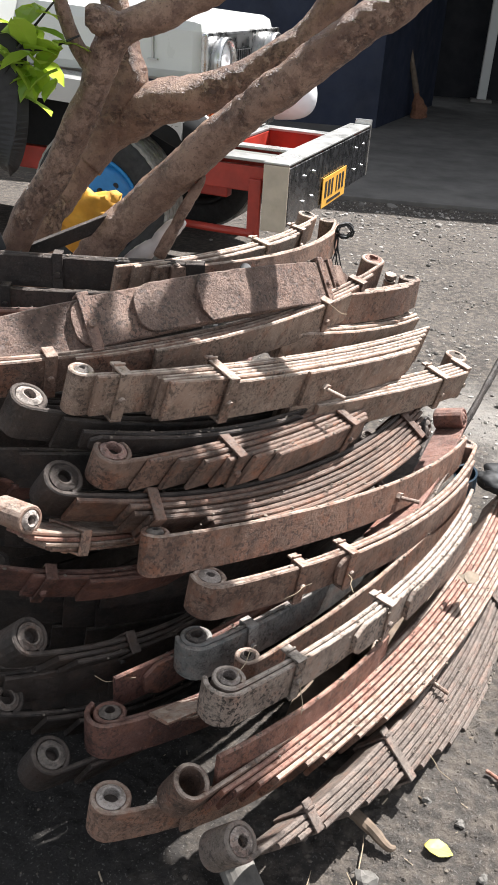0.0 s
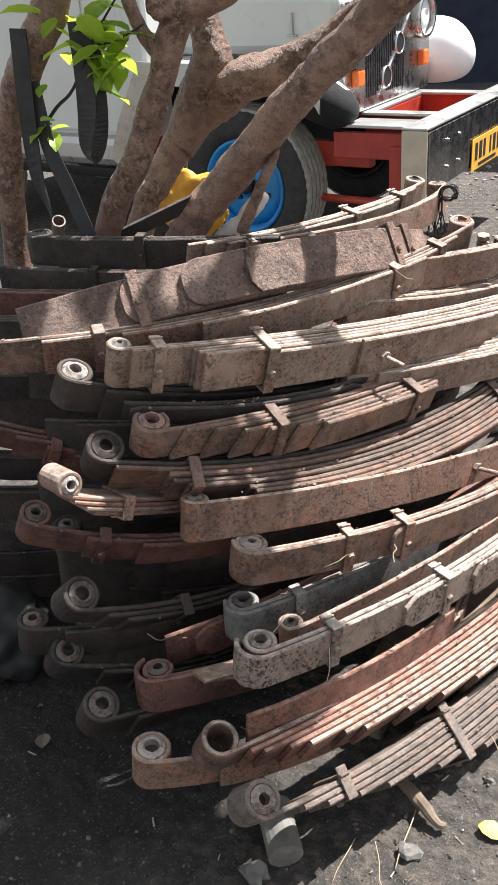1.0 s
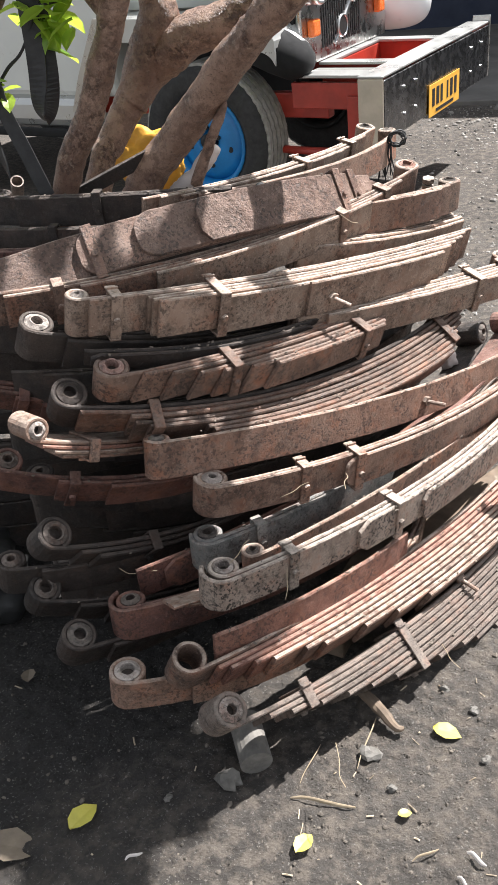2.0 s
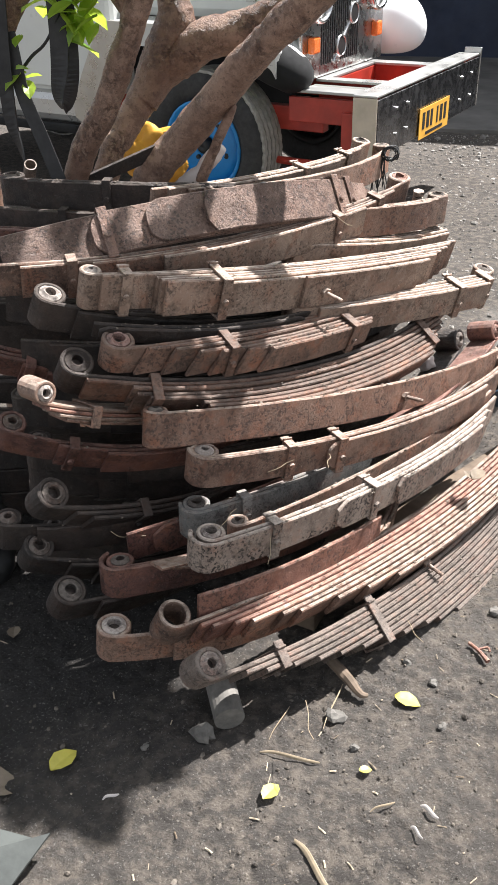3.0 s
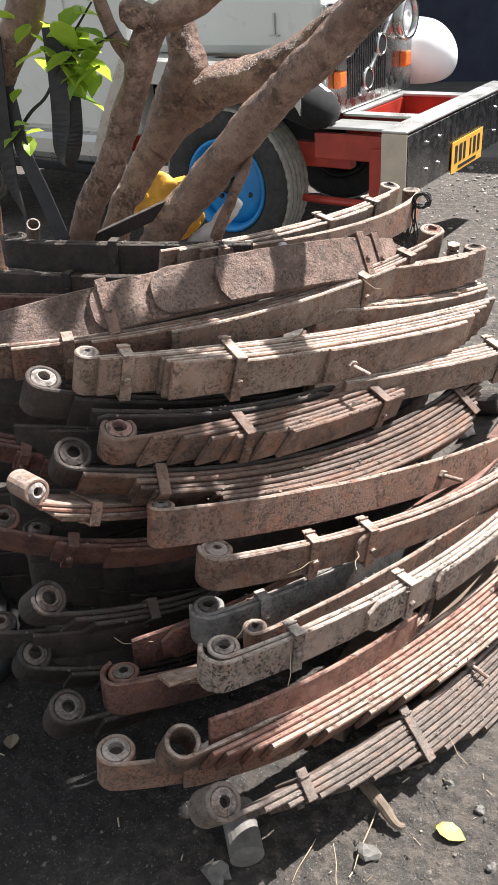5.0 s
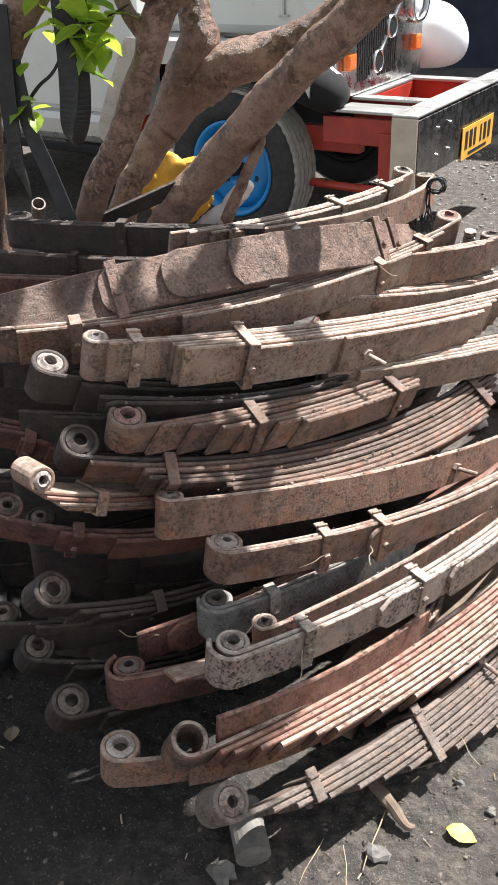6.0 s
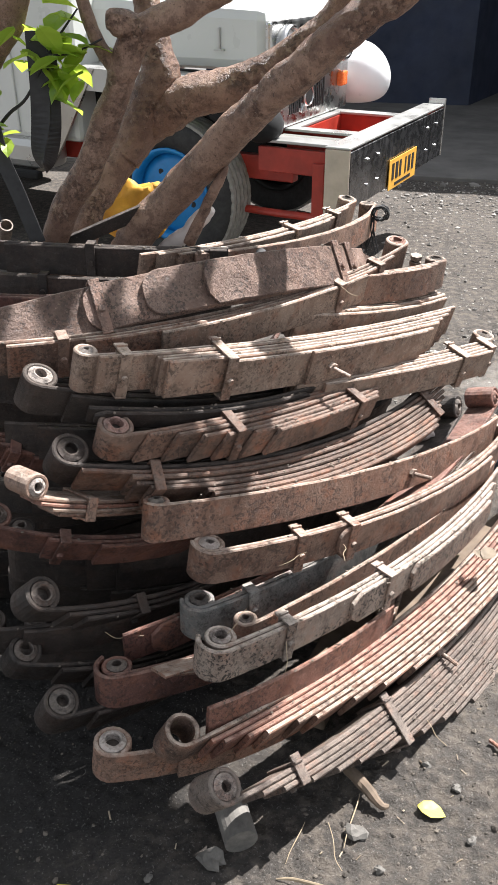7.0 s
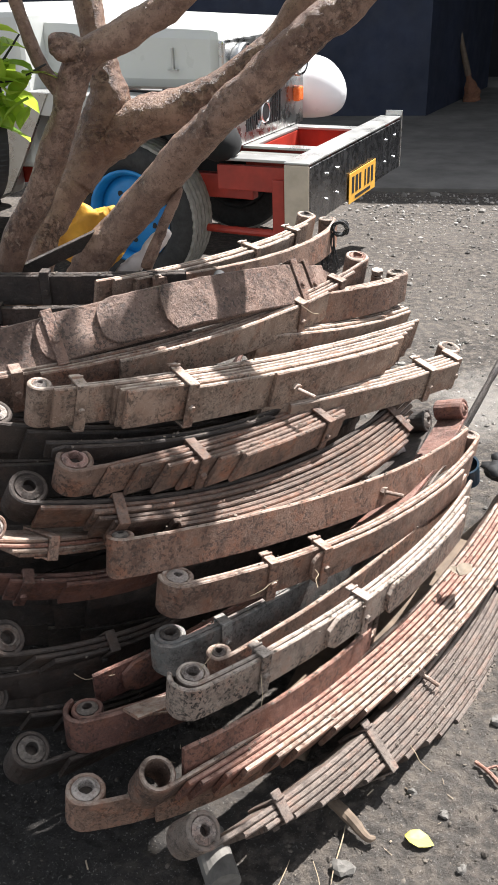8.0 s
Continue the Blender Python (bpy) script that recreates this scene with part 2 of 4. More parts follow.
    col = mix(nt, times(nt, oil_shade, 0.9), col, (0.019, 0.017, 0.015))
    grit = ramp(nt, noise_tex(nt, vec, 190.0, 4.0), 0.60, 0.66)
    col = mix(nt, times(nt, grit, 0.35), col, (0.34, 0.32, 0.29))
    dark = ramp(nt, noise_tex(nt, vec, 130.0, 4.0), 0.6, 0.7)
    col = mix(nt, times(nt, dark, 0.5), col, (0.07, 0.06, 0.052))
    nt.links.new(col, b.inputs["Base Color"])
    bump(nt, b, mix(nt, 0.5, noise_tex(nt, vec, 120.0, 8.0, 0.75), noise_tex(nt, vec, 42.0, 7.0, 0.7)), 1.0, 0.022)
    return m


CRUMB = plain("dirt_crumb", (0.21, 0.175, 0.14), 0.95, 0.0, 0.5, 60.0, 0.2)
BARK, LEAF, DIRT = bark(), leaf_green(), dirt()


# ---- building blocks ----
def mesh_of(name, bm, mat, smooth=False):
    bmesh.ops.recalc_face_normals(bm, faces=bm.faces)
    if smooth:
        for f in bm.faces:
            f.smooth = True
    me = bpy.data.meshes.new(name)
    bm.to_mesh(me)
    bm.free()
    me.materials.append(mat)
    return me


def part(name, bm, mat, parent, label="", smooth=False):
    ob = new(name, mesh_of(name, bm, mat, smooth))
    ob.parent = parent
    if label:
        ob["label"] = label
    return ob


def single(name, bm, mat, label, category, group="", kind="", smooth=False, m=None):
    ob = new(name, mesh_of(name, bm, mat, smooth))
    if m is not None:
        ob.matrix_world = m
    return tagged(ob, label, category, group, kind)


def thing(name, m, label, category, group=""):
    ob = new(name)
    ob.empty_display_size = 0.05
    ob.matrix_world = m
    return tagged(ob, label, category, group)


def add_box(bm, x0, x1, y0, y1, z0, z1, bevel=0.0, m=None):
    mat = Matrix.Translation(((x0 + x1) / 2, (y0 + y1) / 2, (z0 + z1) / 2)) @ Matrix.Diagonal((x1 - x0, y1 - y0, z1 - z0, 1))
    if m is not None:
        mat = m @ mat
    g = bmesh.ops.create_cube(bm, size=1.0, matrix=mat)
    if bevel:
        edges = list({e for v in g["verts"] for e in v.link_edges})
        bmesh.ops.bevel(bm, geom=edges, offset=bevel, segments=2, profile=0.5, affect="EDGES")
    return bm


def box(*args, **kw):
    return add_box(bmesh.new(), *args, **kw)


def sweep(bm, path, sections, closed_ends=True):
    """Skin rings of points: sections is a list of rings (lists of Vectors)."""
    rings = [[bm.verts.new(p) for p in ring] for ring in sections]
    k = len(rings[0])
    for r0, r1 in zip(rings, rings[1:]):
        for i in range(k):
            bm.faces.new((r0[i], r0[(i + 1) % k], r1[(i + 1) % k], r1[i]))
    if closed_ends:
        bm.faces.new(rings[0])
        bm.faces.new(rings[-1])
    return bm


def smooth_path(points, steps=6):
    """Catmull-Rom through points given as tuples (any length)."""
    p = [np.array(q, float) for q in points]
    p = [2 * p[0] - p[1]] + p + [2 * p[-1] - p[-2]]
    out = []
    for i in range(1, len(p) - 2):
        for s in range(steps):
            u = s / steps
            out.append(0.5 * (2 * p[i] + (p[i + 1] - p[i - 1]) * u + (2 * p[i - 1] - 5 * p[i] + 4 * p[i + 1] - p[i + 2]) * u * u + (3 * p[i] - p[i - 1] - 3 * p[i + 1] + p[i + 2]) * u ** 3))
    out.append(p[-2])
    return out


def tube(bm, points, sides=10, steps=6, rough=0.0, flat=1.0):
    """A limb through points (x, y, z, radius), uneven by rough."""
    path = smooth_path(points, steps)
    side = Vector((1, 0, 0))
    rings = []
    for i, q in enumerate(path):
        a, b = path[max(i - 1, 0)], path[min(i + 1, len(path) - 1)]
        d = Vector((b - a)[:3]).normalized()
        side = (side - d * side.dot(d)).normalized() if abs(side.dot(d)) < 0.99 else d.orthogonal().normalized()
        up = d.cross(side)
        c, r = Vector(q[:3]), q[3]
        ring = []
        for k in range(sides):
            w = 2 * math.pi * k / sides
            v = side * math.cos(w) + up * math.sin(w) * flat
            rr = r * (1 + rough * noise.noise((c + v * r) * 14) + rough * 0.6 * noise.noise((c + v * r) * 42) + rough * 0.3 * noise.noise((c + v * r) * 95))
            ring.append(c + v * rr)
        rings.append(ring)
    return sweep(bm, None, rings)


def cylinder(bm, c0, c1, r, sides=18, r1=None):
    c0, c1 = Vector(c0), Vector(c1)
    d = (c1 - c0).normalized()
    u = d.orthogonal().normalized()
    v = d.cross(u)
    rings = [[c + (u * math.cos(2 * math.pi * k / sides) + v * math.sin(2 * math.pi * k / sides)) * q for k in range(sides)] for c, q in ((c0, r), (c1, r1 or r))]
    return sweep(bm, None, rings)


def lathe(bm, c, axis, profile, sides=28):
    """Turn a closed profile of (along, radius) round the axis through c."""
    c, d = Vector(c), Vector(axis).normalized()
    u = d.orthogonal().normalized()
    v = d.cross(u)
    rings = [[bm.verts.new(c + d * h + (u * math.cos(2 * math.pi * k / sides) + v * math.sin(2 * math.pi * k / sides)) * r) for h, r in profile] for k in range(sides)]
    n = len(profile)
    for k in range(sides):
        r0, r1 = rings[k], rings[(k + 1) % sides]
        for i in range(n):
            bm.faces.new((r0[i], r0[(i + 1) % n], r1[(i + 1) % n], r1[i]))
    return bm


def icicle_stone(bm, c, r, squash=0.7, seed=0):
    g = bmesh.ops.create_icosphere(bm, subdivisions=2, radius=0.85)
    off = Vector((seed * 3.1, seed * 1.7, seed))
    for v in g["verts"]:
        k = 1 + 0.7 * noise.noise(v.co * 1.2 + off) + 0.35 * noise.cell(v.co * 1.6 + off)
        v.co = Vector(c) + Vector((v.co.x, v.co.y * 0.8, v.co.z * squash)) * k * r
    return bm


# ---- leaf springs ----
def spring(a, b, sag, n, mat, label, w=0.07, t=0.009, lean=0.0, up=None, cut=(0.06, 0.06), eyes=(0.019, 0.0), wrap=0.0,
           clamps=(), bolt=None, tip="square", bush=RUBBER, leaf_mats=None, starts=None, crumbs=30, nose=0.0):
    """A leaf spring lying on its side: the main leaf's front top edge runs as an arc from a to b and bulges by sag; n - 1
    shorter leaves lie on its outer side. lean: degrees by which its top leans to the viewer."""
    a, b = Vector(a), Vector(b)
    if up is None:
        s = math.tan(radians(lean))
        up = (0.3 * s, -0.95 * s, 1.0)
    up = Vector(up)

    def axes(p, q):
        c = (q - p).normalized()
        wv = (up - c * up.dot(c)).normalized()
        return c, wv, c.cross(wv)

    c, wv, o = axes(a, b)
    bend = 2 * math.atan(2 * sag / (b - a).length)
    if eyes[0]:
        a = a + (o * math.cos(bend) - c * math.sin(bend)) * (eyes[0] + t)
    if eyes[1]:
        b = b + (o * math.cos(bend) + c * math.sin(bend)) * (eyes[1] + t)
    c, wv, o = axes(a, b)
    length = (b - a).length
    sag = max(sag, 0.012)
    R = (length * length / 4 + sag * sag) / (2 * sag)
    th = math.asin(min(1.0, length / 2 / R))
    centre = c * (length / 2) + o * (sag - R)
    home = thing("leaf_spring", Matrix.Translation(a), label, "leaf spring", "pile of leaf springs")
    rng = random.Random(int(abs(a.x * 7919 + a.z * 104729) * 1000))
    gap = 0.0013
    main_cut = 0.0

    def at(f, r):
        q = th * (2 * f - 1)
        return centre + (c * math.sin(q) + o * math.cos(q)) * r, c * math.cos(q) - o * math.sin(q), c * math.sin(q) + o * math.cos(q)

    def leaf(k):
        r = R - t / 2 + k * (t + gap)
        f0, f1 = (cut[0] * k, 1 - cut[1] * k) if k else (main_cut, 1.0)
        if starts:
            f0 = starts[k]
        if wrap and k == 1:
            f0 = main_cut
        f0, f1 = min(f0 + rng.uniform(-0.006, 0.006) * (k > 0), 0.47), max(f1 + rng.uniform(-0.006, 0.006) * (k > 0), 0.54)
        path = []
        e0 = eyes[0] if k == 0 else (eyes[0] + t + gap if wrap and k == 1 else 0)
        e1 = eyes[1] if k == 0 else 0
        if e0:
            p, d, nrm = at(f0, r)
            rr = e0 + t / 2
            turn = 335 if k == 0 else wrap
            m = 18 if k == 0 else 8
            for i in range(m, 0, -1):
                q = radians(turn * i / m)
                path.append((p - nrm * rr + (nrm * math.cos(q) - d * math.sin(q)) * rr, nrm * math.cos(q) - d * math.sin(q), 1.0))
        steps = 26
        stops = [f0 + (f1 - f0) * i / steps for i in range(steps + 1)]
        style = tip.get(k, "square") if isinstance(tip, dict) else tip
        deep0 = 0.42 * w / length if style == "round" and k else 0.0
        deep1 = nose if k == 0 else 0.0
        if deep0:
            stops += [f0 + deep0 * q for q in (0.03, 0.12, 0.28, 0.5, 0.75, 1.0)]
        if deep1:
            stops += [f1 - deep1 * q for q in (0.02, 0.08, 0.2, 0.4, 0.7, 1.0)]
        for f in sorted(stops):
            p, d, nrm = at(f, r)
            wide = 1.0
            if deep0 and f < f0 + deep0:
                wide = math.sqrt(max(0.0, 1 - (1 - (f - f0) / deep0) ** 2)) * 0.72 + 0.28
            if deep1 and f > f1 - deep1:
                wide = math.sqrt(max(0.0, 1 - (1 - (f1 - f) / deep1) ** 2)) * 0.75 + 0.25
            path.append((p, nrm, wide))
        if e1:
            p, d, nrm = at(f1, r)
            rr = e1 + t / 2
            for i in range(1, 19):
                q = radians(335 * i / 18)
                path.append((p - nrm * rr + (nrm * math.cos(q) + d * math.sin(q)) * rr, nrm * math.cos(q) + d * math.sin(q), 1.0))
        drop = rng.uniform(-0.0035, 0.0025) if k else 0.0
        ww = w - (rng.uniform(0, 0.002) if k else 0)
        ch = t * 0.26
        bm = bmesh.new()
        rings = []
        last = len(path) - 1
        for i, (p, nrm, wide) in enumerate(path):
            chip = 0.0011 * noise.noise((p + a) * 38 + Vector((k, 0, 0))) + 0.0008 * noise.noise((p + a) * 120)
            hi, lo, slide0, slide1 = -ww * (1 - wide) / 2 + chip, -ww * (1 + wide) / 2 - chip, 0.0, 0.0
            if k and style == "point" and i in (0, last):
                hi, lo = -ww * 0.25, -ww * 0.75
            if k and style == "diag" and i in (0, last):
                slide1 = -0.022 if i == 0 else 0.0
                slide0 = 0.0 if i == 0 else 0.0
            h0, h1 = -t / 2, t / 2
            ring = []
            for (hh, vv) in ((h0, hi - ch), (h0 + ch, hi), (h1 - ch, hi), (h1, hi - ch), (h1, lo + ch), (h1 - ch, lo), (h0 + ch, lo), (h0, lo + ch)):
                s = slide1 if vv < -ww / 2 else slide0
                ring.append(p + nrm * hh + wv * (vv + drop) + c * s)
            rings.append(ring)
        sweep(bm, None, rings)
        return part("leaf", bm, (leaf_mats or {}).get(k, mat), home)

    leaves = [leaf(k) for k in range(n)]
    # bushings in the eyes
    for f, e in ((main_cut, eyes[0]), (1.0, eyes[1])):
        if e and bush:
            p, d, nrm = at(f, R - t / 2)
            cc = p - nrm * (e + t / 2)
            hole = rng.uniform(0.36, 0.6)
            bm = bmesh.new()
            lathe(bm, cc, wv, ((0.003, e * hole), (0.004, e * (hole + 0.12)), (0.001, e * 0.8), (-0.001, e * 0.985), (-w, e * 0.985), (-w - 0.003, e * hole)), 20)
            for v in bm.verts:
                v.co += wv * 0.003 * noise.noise(v.co * 90 + a * 31)
            part("bushing", bm, bush, leaves[0])
            # Dark plug closes the bore below its rim.
            bm = bmesh.new()
            lathe(bm, cc, wv, ((-0.012, 0.0004), (-0.012, e * hole), (-w + 0.01, e * hole), (-w + 0.01, 0.0004)), 14)
            part("bore_dirt", bm, STEEL_DARK, leaves[0])
    # rebound clamps
    for f, *style in clamps:
        count = 1 + sum(1 for k in range(1, n) if (starts[k] if starts else cut[0] * k) <= f <= 1 - cut[1] * k)
        if wrap and count < 2:
            count = 2
        r0, r1 = R - t - 0.001, R + (count - 1) * (t + gap) + 0.001
        p, d, nrm = at(f, 0.0)
        base = centre
        half, th_s = 0.0105, 0.0048
        bm = bmesh.new()
        m = Matrix((( *d, ), ( *nrm, ), ( *wv, ))).transposed().to_4x4()
        m.translation = base
        tall = 0.008 if style and style[0] == "tab" else 0.0
        add_box(bm, -half, half, r1, r1 + th_s, -w - 0.003, 0.004, 0.0018, m)
        add_box(bm, -half, half, r0 - th_s, r0, -w - 0.003, 0.004 + tall, 0.0018, m)
        add_box(bm, -half, half, r0 - th_s - 0.012 * (tall > 0), r1 + th_s, 0.0025, 0.0075, 0.0018, m)
        add_box(bm, -half, half, r0 - th_s, r1 + th_s, -w - 0.007, -w - 0.0025, 0.0018, m)
        cl = part("clamp", bm, mat, home)
        bm = bmesh.new()
        q = m @ Vector((0, r1 + th_s, -w * 0.55))
        cylinder(bm, q - nrm * 0.002, q + nrm * 0.006, 0.0075, 10, 0.006)
        part("rivet", bm, mat, cl)
    if crumbs:
        bm = bmesh.new()
        for _ in range(crumbs):
            k = rng.randrange(n)
            f = rng.uniform(cut[0] * k + 0.05, 0.97 - cut[1] * k)
            p, d, nrm = at(f, R - t / 2 + k * (t + gap) + rng.uniform(-0.5, 0.6) * t)
            g = bmesh.ops.create_icosphere(bm, subdivisions=1, radius=rng.uniform(0.0007, 0.0026))
            sc = Vector((rng.uniform(0.6, 1.8), rng.uniform(0.6, 1.8), rng.uniform(0.5, 1.0)))
            for v in g["verts"]:
                v.co = p + wv * 0.0005 + Vector((v.co.x * sc.x, v.co.y * sc.y, v.co.z * sc.z)) * rng.uniform(0.8, 1.2)
        tagged(part("loose_dirt", bm, CRUMB, home, "dry loose dirt"), kind="stuff")
    if bolt is not None:
        count = 1 + sum(1 for k in range(1, n) if (starts[k] if starts else cut[0] * k) <= bolt <= 1 - cut[1] * k)
        p, d, nrm = at(bolt, R + (count - 1) * (t + gap))
        bm = bmesh.new()
        q = p - wv * w * 0.5
        cylinder(bm, q - nrm * 0.002, q + nrm * 0.009, 0.011, 6)
        cylinder(bm, q + nrm * 0.008, q + nrm * 0.045 + d * 0.012, 0.0045, 10)
        part("centre_bolt", bm, mat, home)
    return home


# ---- the yard ----
def axis(fine0, fine1, step, far0, far1):
    xs = list(np.arange(fine0, fine1, step))
    x, d = xs[-1], step
    while x < far1:
        d *= 1.18
        x += d
        xs.append(x)
    x, d = xs[0], step
    while x > far0:
        d *= 1.18
        x -= d
        xs.insert(0, x)
    return xs


def ground_height(x, y):
    v = Vector((x, y, 0.0))
    near = max(0.0, 1.0 - max(0.0, x - 1.25, -0.5 - x, y - 2.2, 0.5 - y) / 0.5)
    h = 0.010 * noise.noise(v * 1.7) + (0.006 if y < 6.0 else 0.001) * noise.noise(v * 5) + near * ( 0.0045 * noise.noise(v * 23) + 0.0048 * noise.noise(v * 52) + 0.0042 * noise.noise(v * 105))
    return h - 0.004


def yard():
    xs, ys = axis(-0.5, 1.25, 0.0065, -60, 60), axis(0.5, 2.2, 0.0065, -60, 140)
    verts = [(x, y, ground_height(x, y)) for y in ys for x in xs]
    k = len(xs)
    faces = [(j * k + i, j * k + i + 1, (j + 1) * k + i + 1, (j + 1) * k + i) for j in range(len(ys) - 1) for i in range(k - 1)]
    me = bpy.data.meshes.new("ground")
    me.from_pydata(verts, [], faces)
    me.polygons.foreach_set("use_smooth", [True] * len(faces))
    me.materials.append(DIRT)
    return tagged(new("ground", me), "grey dusty dirt yard strewn with grit", "ground", kind="structure")


yard()
single("garage_floor", box(-9, 8, 6.25, 13, -0.1, 0.022, 0.004), CONCRETE, "dusty grey concrete garage floor", "floor", kind="structure")
single("wall_north", box(-9, 0.28, 9.5, 9.75, 0, 3.2), NAVY, "navy blue painted wall behind the jeep", "wall", kind="structure")
single("wall_side", box(0, 2.4, 0, 0.2, 0, 3.2, m=pose(0.285, 9.5, 0, 0, 0, 74)), NAVY, "navy blue wall going back into the garage", "wall", kind="structure")
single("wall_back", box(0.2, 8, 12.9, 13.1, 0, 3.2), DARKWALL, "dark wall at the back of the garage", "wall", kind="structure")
# Out of view: added side wall closes the garage, roof edge placed for its shadow.
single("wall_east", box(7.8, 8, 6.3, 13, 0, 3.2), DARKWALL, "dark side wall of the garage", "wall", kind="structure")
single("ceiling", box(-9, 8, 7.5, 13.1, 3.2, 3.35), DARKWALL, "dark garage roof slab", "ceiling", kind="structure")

# ---- the pile of springs, from the ground up ----
DARK = "dark leaf spring lying on its side, shade put into its colour"
spring((0.246, 1.011, 0.206), (0.801, 2.240, 0.075), 0.089, 12, STEEL_TAUPE, "dusty many-leaved spring at the foot of the pile", lean=50, crumbs=190, t=0.0092,
       cut=(0.042, 0.024), eyes=(0.022, 0.0), bush=BUSH_PALE, clamps=((0.11, "tab"), (0.30, "tab"), (0.75, "tab")))
spring((0.159, 1.062, 0.256), (0.764, 2.207, 0.150), 0.063, 10, STEEL_BROWN, "dusty spring with rust-orange leaves and open rolled eye", lean=36, bush=None, crumbs=170, starts=(0.0, 0.035, 0.05, 0.08, 0.11, 0.15, 0.18, 0.25, 0.32, 0.38),
       cut=(0.032, 0.006), eyes=(0.022, 0.0), bolt=0.47, leaf_mats={1: STEEL_RED, 2: STEEL_RED, 3: STEEL_RED})
spring((0.032, 1.054, 0.200), (0.45, 1.80, 0.12), 0.14, 2, STEEL_BROWN, "brown rusted spring with a fat rolled eye near the ground", lean=8, eyes=(0.024, 0.0), cut=(0.12, 0.06), bush=BUSH_PALE)
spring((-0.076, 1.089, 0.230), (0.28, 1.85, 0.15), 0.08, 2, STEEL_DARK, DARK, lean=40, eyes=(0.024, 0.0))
spring((-0.003, 1.166, 0.261), (0.48, 1.95, 0.18), 0.110, 2, STEEL_MAROON, "red-brown spring with a wrapped eye in the pile", wrap=150, lean=-4)
spring((0.194, 1.095, 0.278), (0.46, 1.49, 0.232), 0.02, 1, STEEL_RED, "single flat red-brown leaf with no eye", w=0.08, eyes=(0, 0))
spring((0.10, 1.140, 0.278), (0.52, 1.70, 0.235), 0.03, 2, STEEL_BROWN, "thin pointed leaves lying flat in the pile", up=(0.35, -0.9, 0.3), w=0.05, t=0.006, eyes=(0, 0), tip="point", cut=(0.05, 0))
spring((-0.009, 1.215, 0.285), (0.42, 1.80, 0.28), 0.03, 2, STEEL_MAROON, "red-brown leaf with a drilled hole and cut corners", eyes=(0, 0), tip="point", cut=(0.07, 0.06))
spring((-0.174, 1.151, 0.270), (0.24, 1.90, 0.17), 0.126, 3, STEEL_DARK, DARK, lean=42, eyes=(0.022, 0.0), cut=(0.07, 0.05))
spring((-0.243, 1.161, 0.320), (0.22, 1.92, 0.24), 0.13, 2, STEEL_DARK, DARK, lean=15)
spring((0.190, 1.182, 0.363), (0.653, 2.000, 0.280), 0.054, 4, STEEL_GREY, "speckled grey spring with two clamps and a wrapped eye", lean=6, crumbs=60, w=0.072,
       cut=(0.09, 0.05), starts=(0.0, 0.0, 0.285, 0.57), wrap=150, clamps=((0.13, "tab"), (0.40, "tab")), tip="point", bush=BUSH_PALE)
spring((0.206, 1.282, 0.320), (0.639, 2.009, 0.290), 0.035, 1, STEEL_BROWN, "single brown leaf with a small open eye", eyes=(0.013, 0))
spring((0.114, 1.296, 0.335), (0.50, 1.90, 0.30), 0.043, 2, STEEL_BLUE, "blue-grey spring with a wrapped eye", wrap=120, clamps=((0.13,),))
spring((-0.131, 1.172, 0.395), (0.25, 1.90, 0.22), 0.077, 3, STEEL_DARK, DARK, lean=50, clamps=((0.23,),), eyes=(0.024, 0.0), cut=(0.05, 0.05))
spring((0.129, 1.319, 0.449), (0.644, 2.181, 0.310), 0.082, 3, STEEL_BROWN, "dusty brown spring with two clamps and a rolled eye", lean=5, cut=(0.13, 0.10), starts=(0.0, 0.0, 0.255), tip={2: "round"},
       eyes=(0.020, 0.018), wrap=110, clamps=((0.17, "tab"), (0.285, "tab")), bush=BUSH_PALE)
spring((-0.244, 1.238, 0.500), (0.24, 2.00, 0.39), 0.15, 3, STEEL_MAROON, "red oxide spring with a clamp", lean=38, clamps=((0.13,),), cut=(0.1, 0.05))
spring((0.037, 1.307, 0.534), (0.614, 2.167, 0.335), 0.077, 1, STEEL_BROWN, "long plain brown leaf with rolled eyes at both ends", lean=-5, w=0.075,
       eyes=(0.015, 0.016), bolt=0.58)
spring((-0.126, 1.195, 0.604), (0.34, 2.00, 0.47), 0.10, 4, STEEL_BROWN, "rusty orange-brown spring with a pale worn bushing", up=(0.55, -0.8, 0.2), eyes=(0.016, 0.0),
       clamps=((0.12,),), bush=BUSH_PALE, cut=(0.02, 0.05), t=0.007, leaf_mats={1: STEEL_RED, 2: STEEL_DUSTY})
spring((-0.103, 1.283, 0.631), (0.500, 2.05, 0.500), 0.088, 9, STEEL_BROWN_SHADED, "brown many-leaved spring with a blackened eye", leaf_mats={0: STEEL_DARK}, bush=STEEL_DARK, lean=40, crumbs=90, starts=(0.0, 0.012, 0.10, 0.11, 0.13, 0.24, 0.25, 0.34, 0.42), cut=(0.025, 0.02), eyes=(0.024, 0.0), clamps=((0.15,), (0.87,)), bolt=0.7)
spring((-0.037, 1.333, 0.663), (0.355, 1.86, 0.572), 0.024, 7, STEEL_BROWN_SHADED, "brown spring with stepped slanting leaf ends", w=0.062, lean=22, crumbs=60, cut=(0.075, 0.02), tip="diag",
       clamps=((0.33,), (0.80,)), bush=STEEL_ROSE, eyes=(0.023, 0.0))
spring((-0.42, 1.290, 0.660), (0.10, 2.00, 0.58), 0.16, 5, STEEL_MAROON, "rusty red-brown spring with a clamp", lean=44, eyes=(0, 0), clamps=((0.20,),))
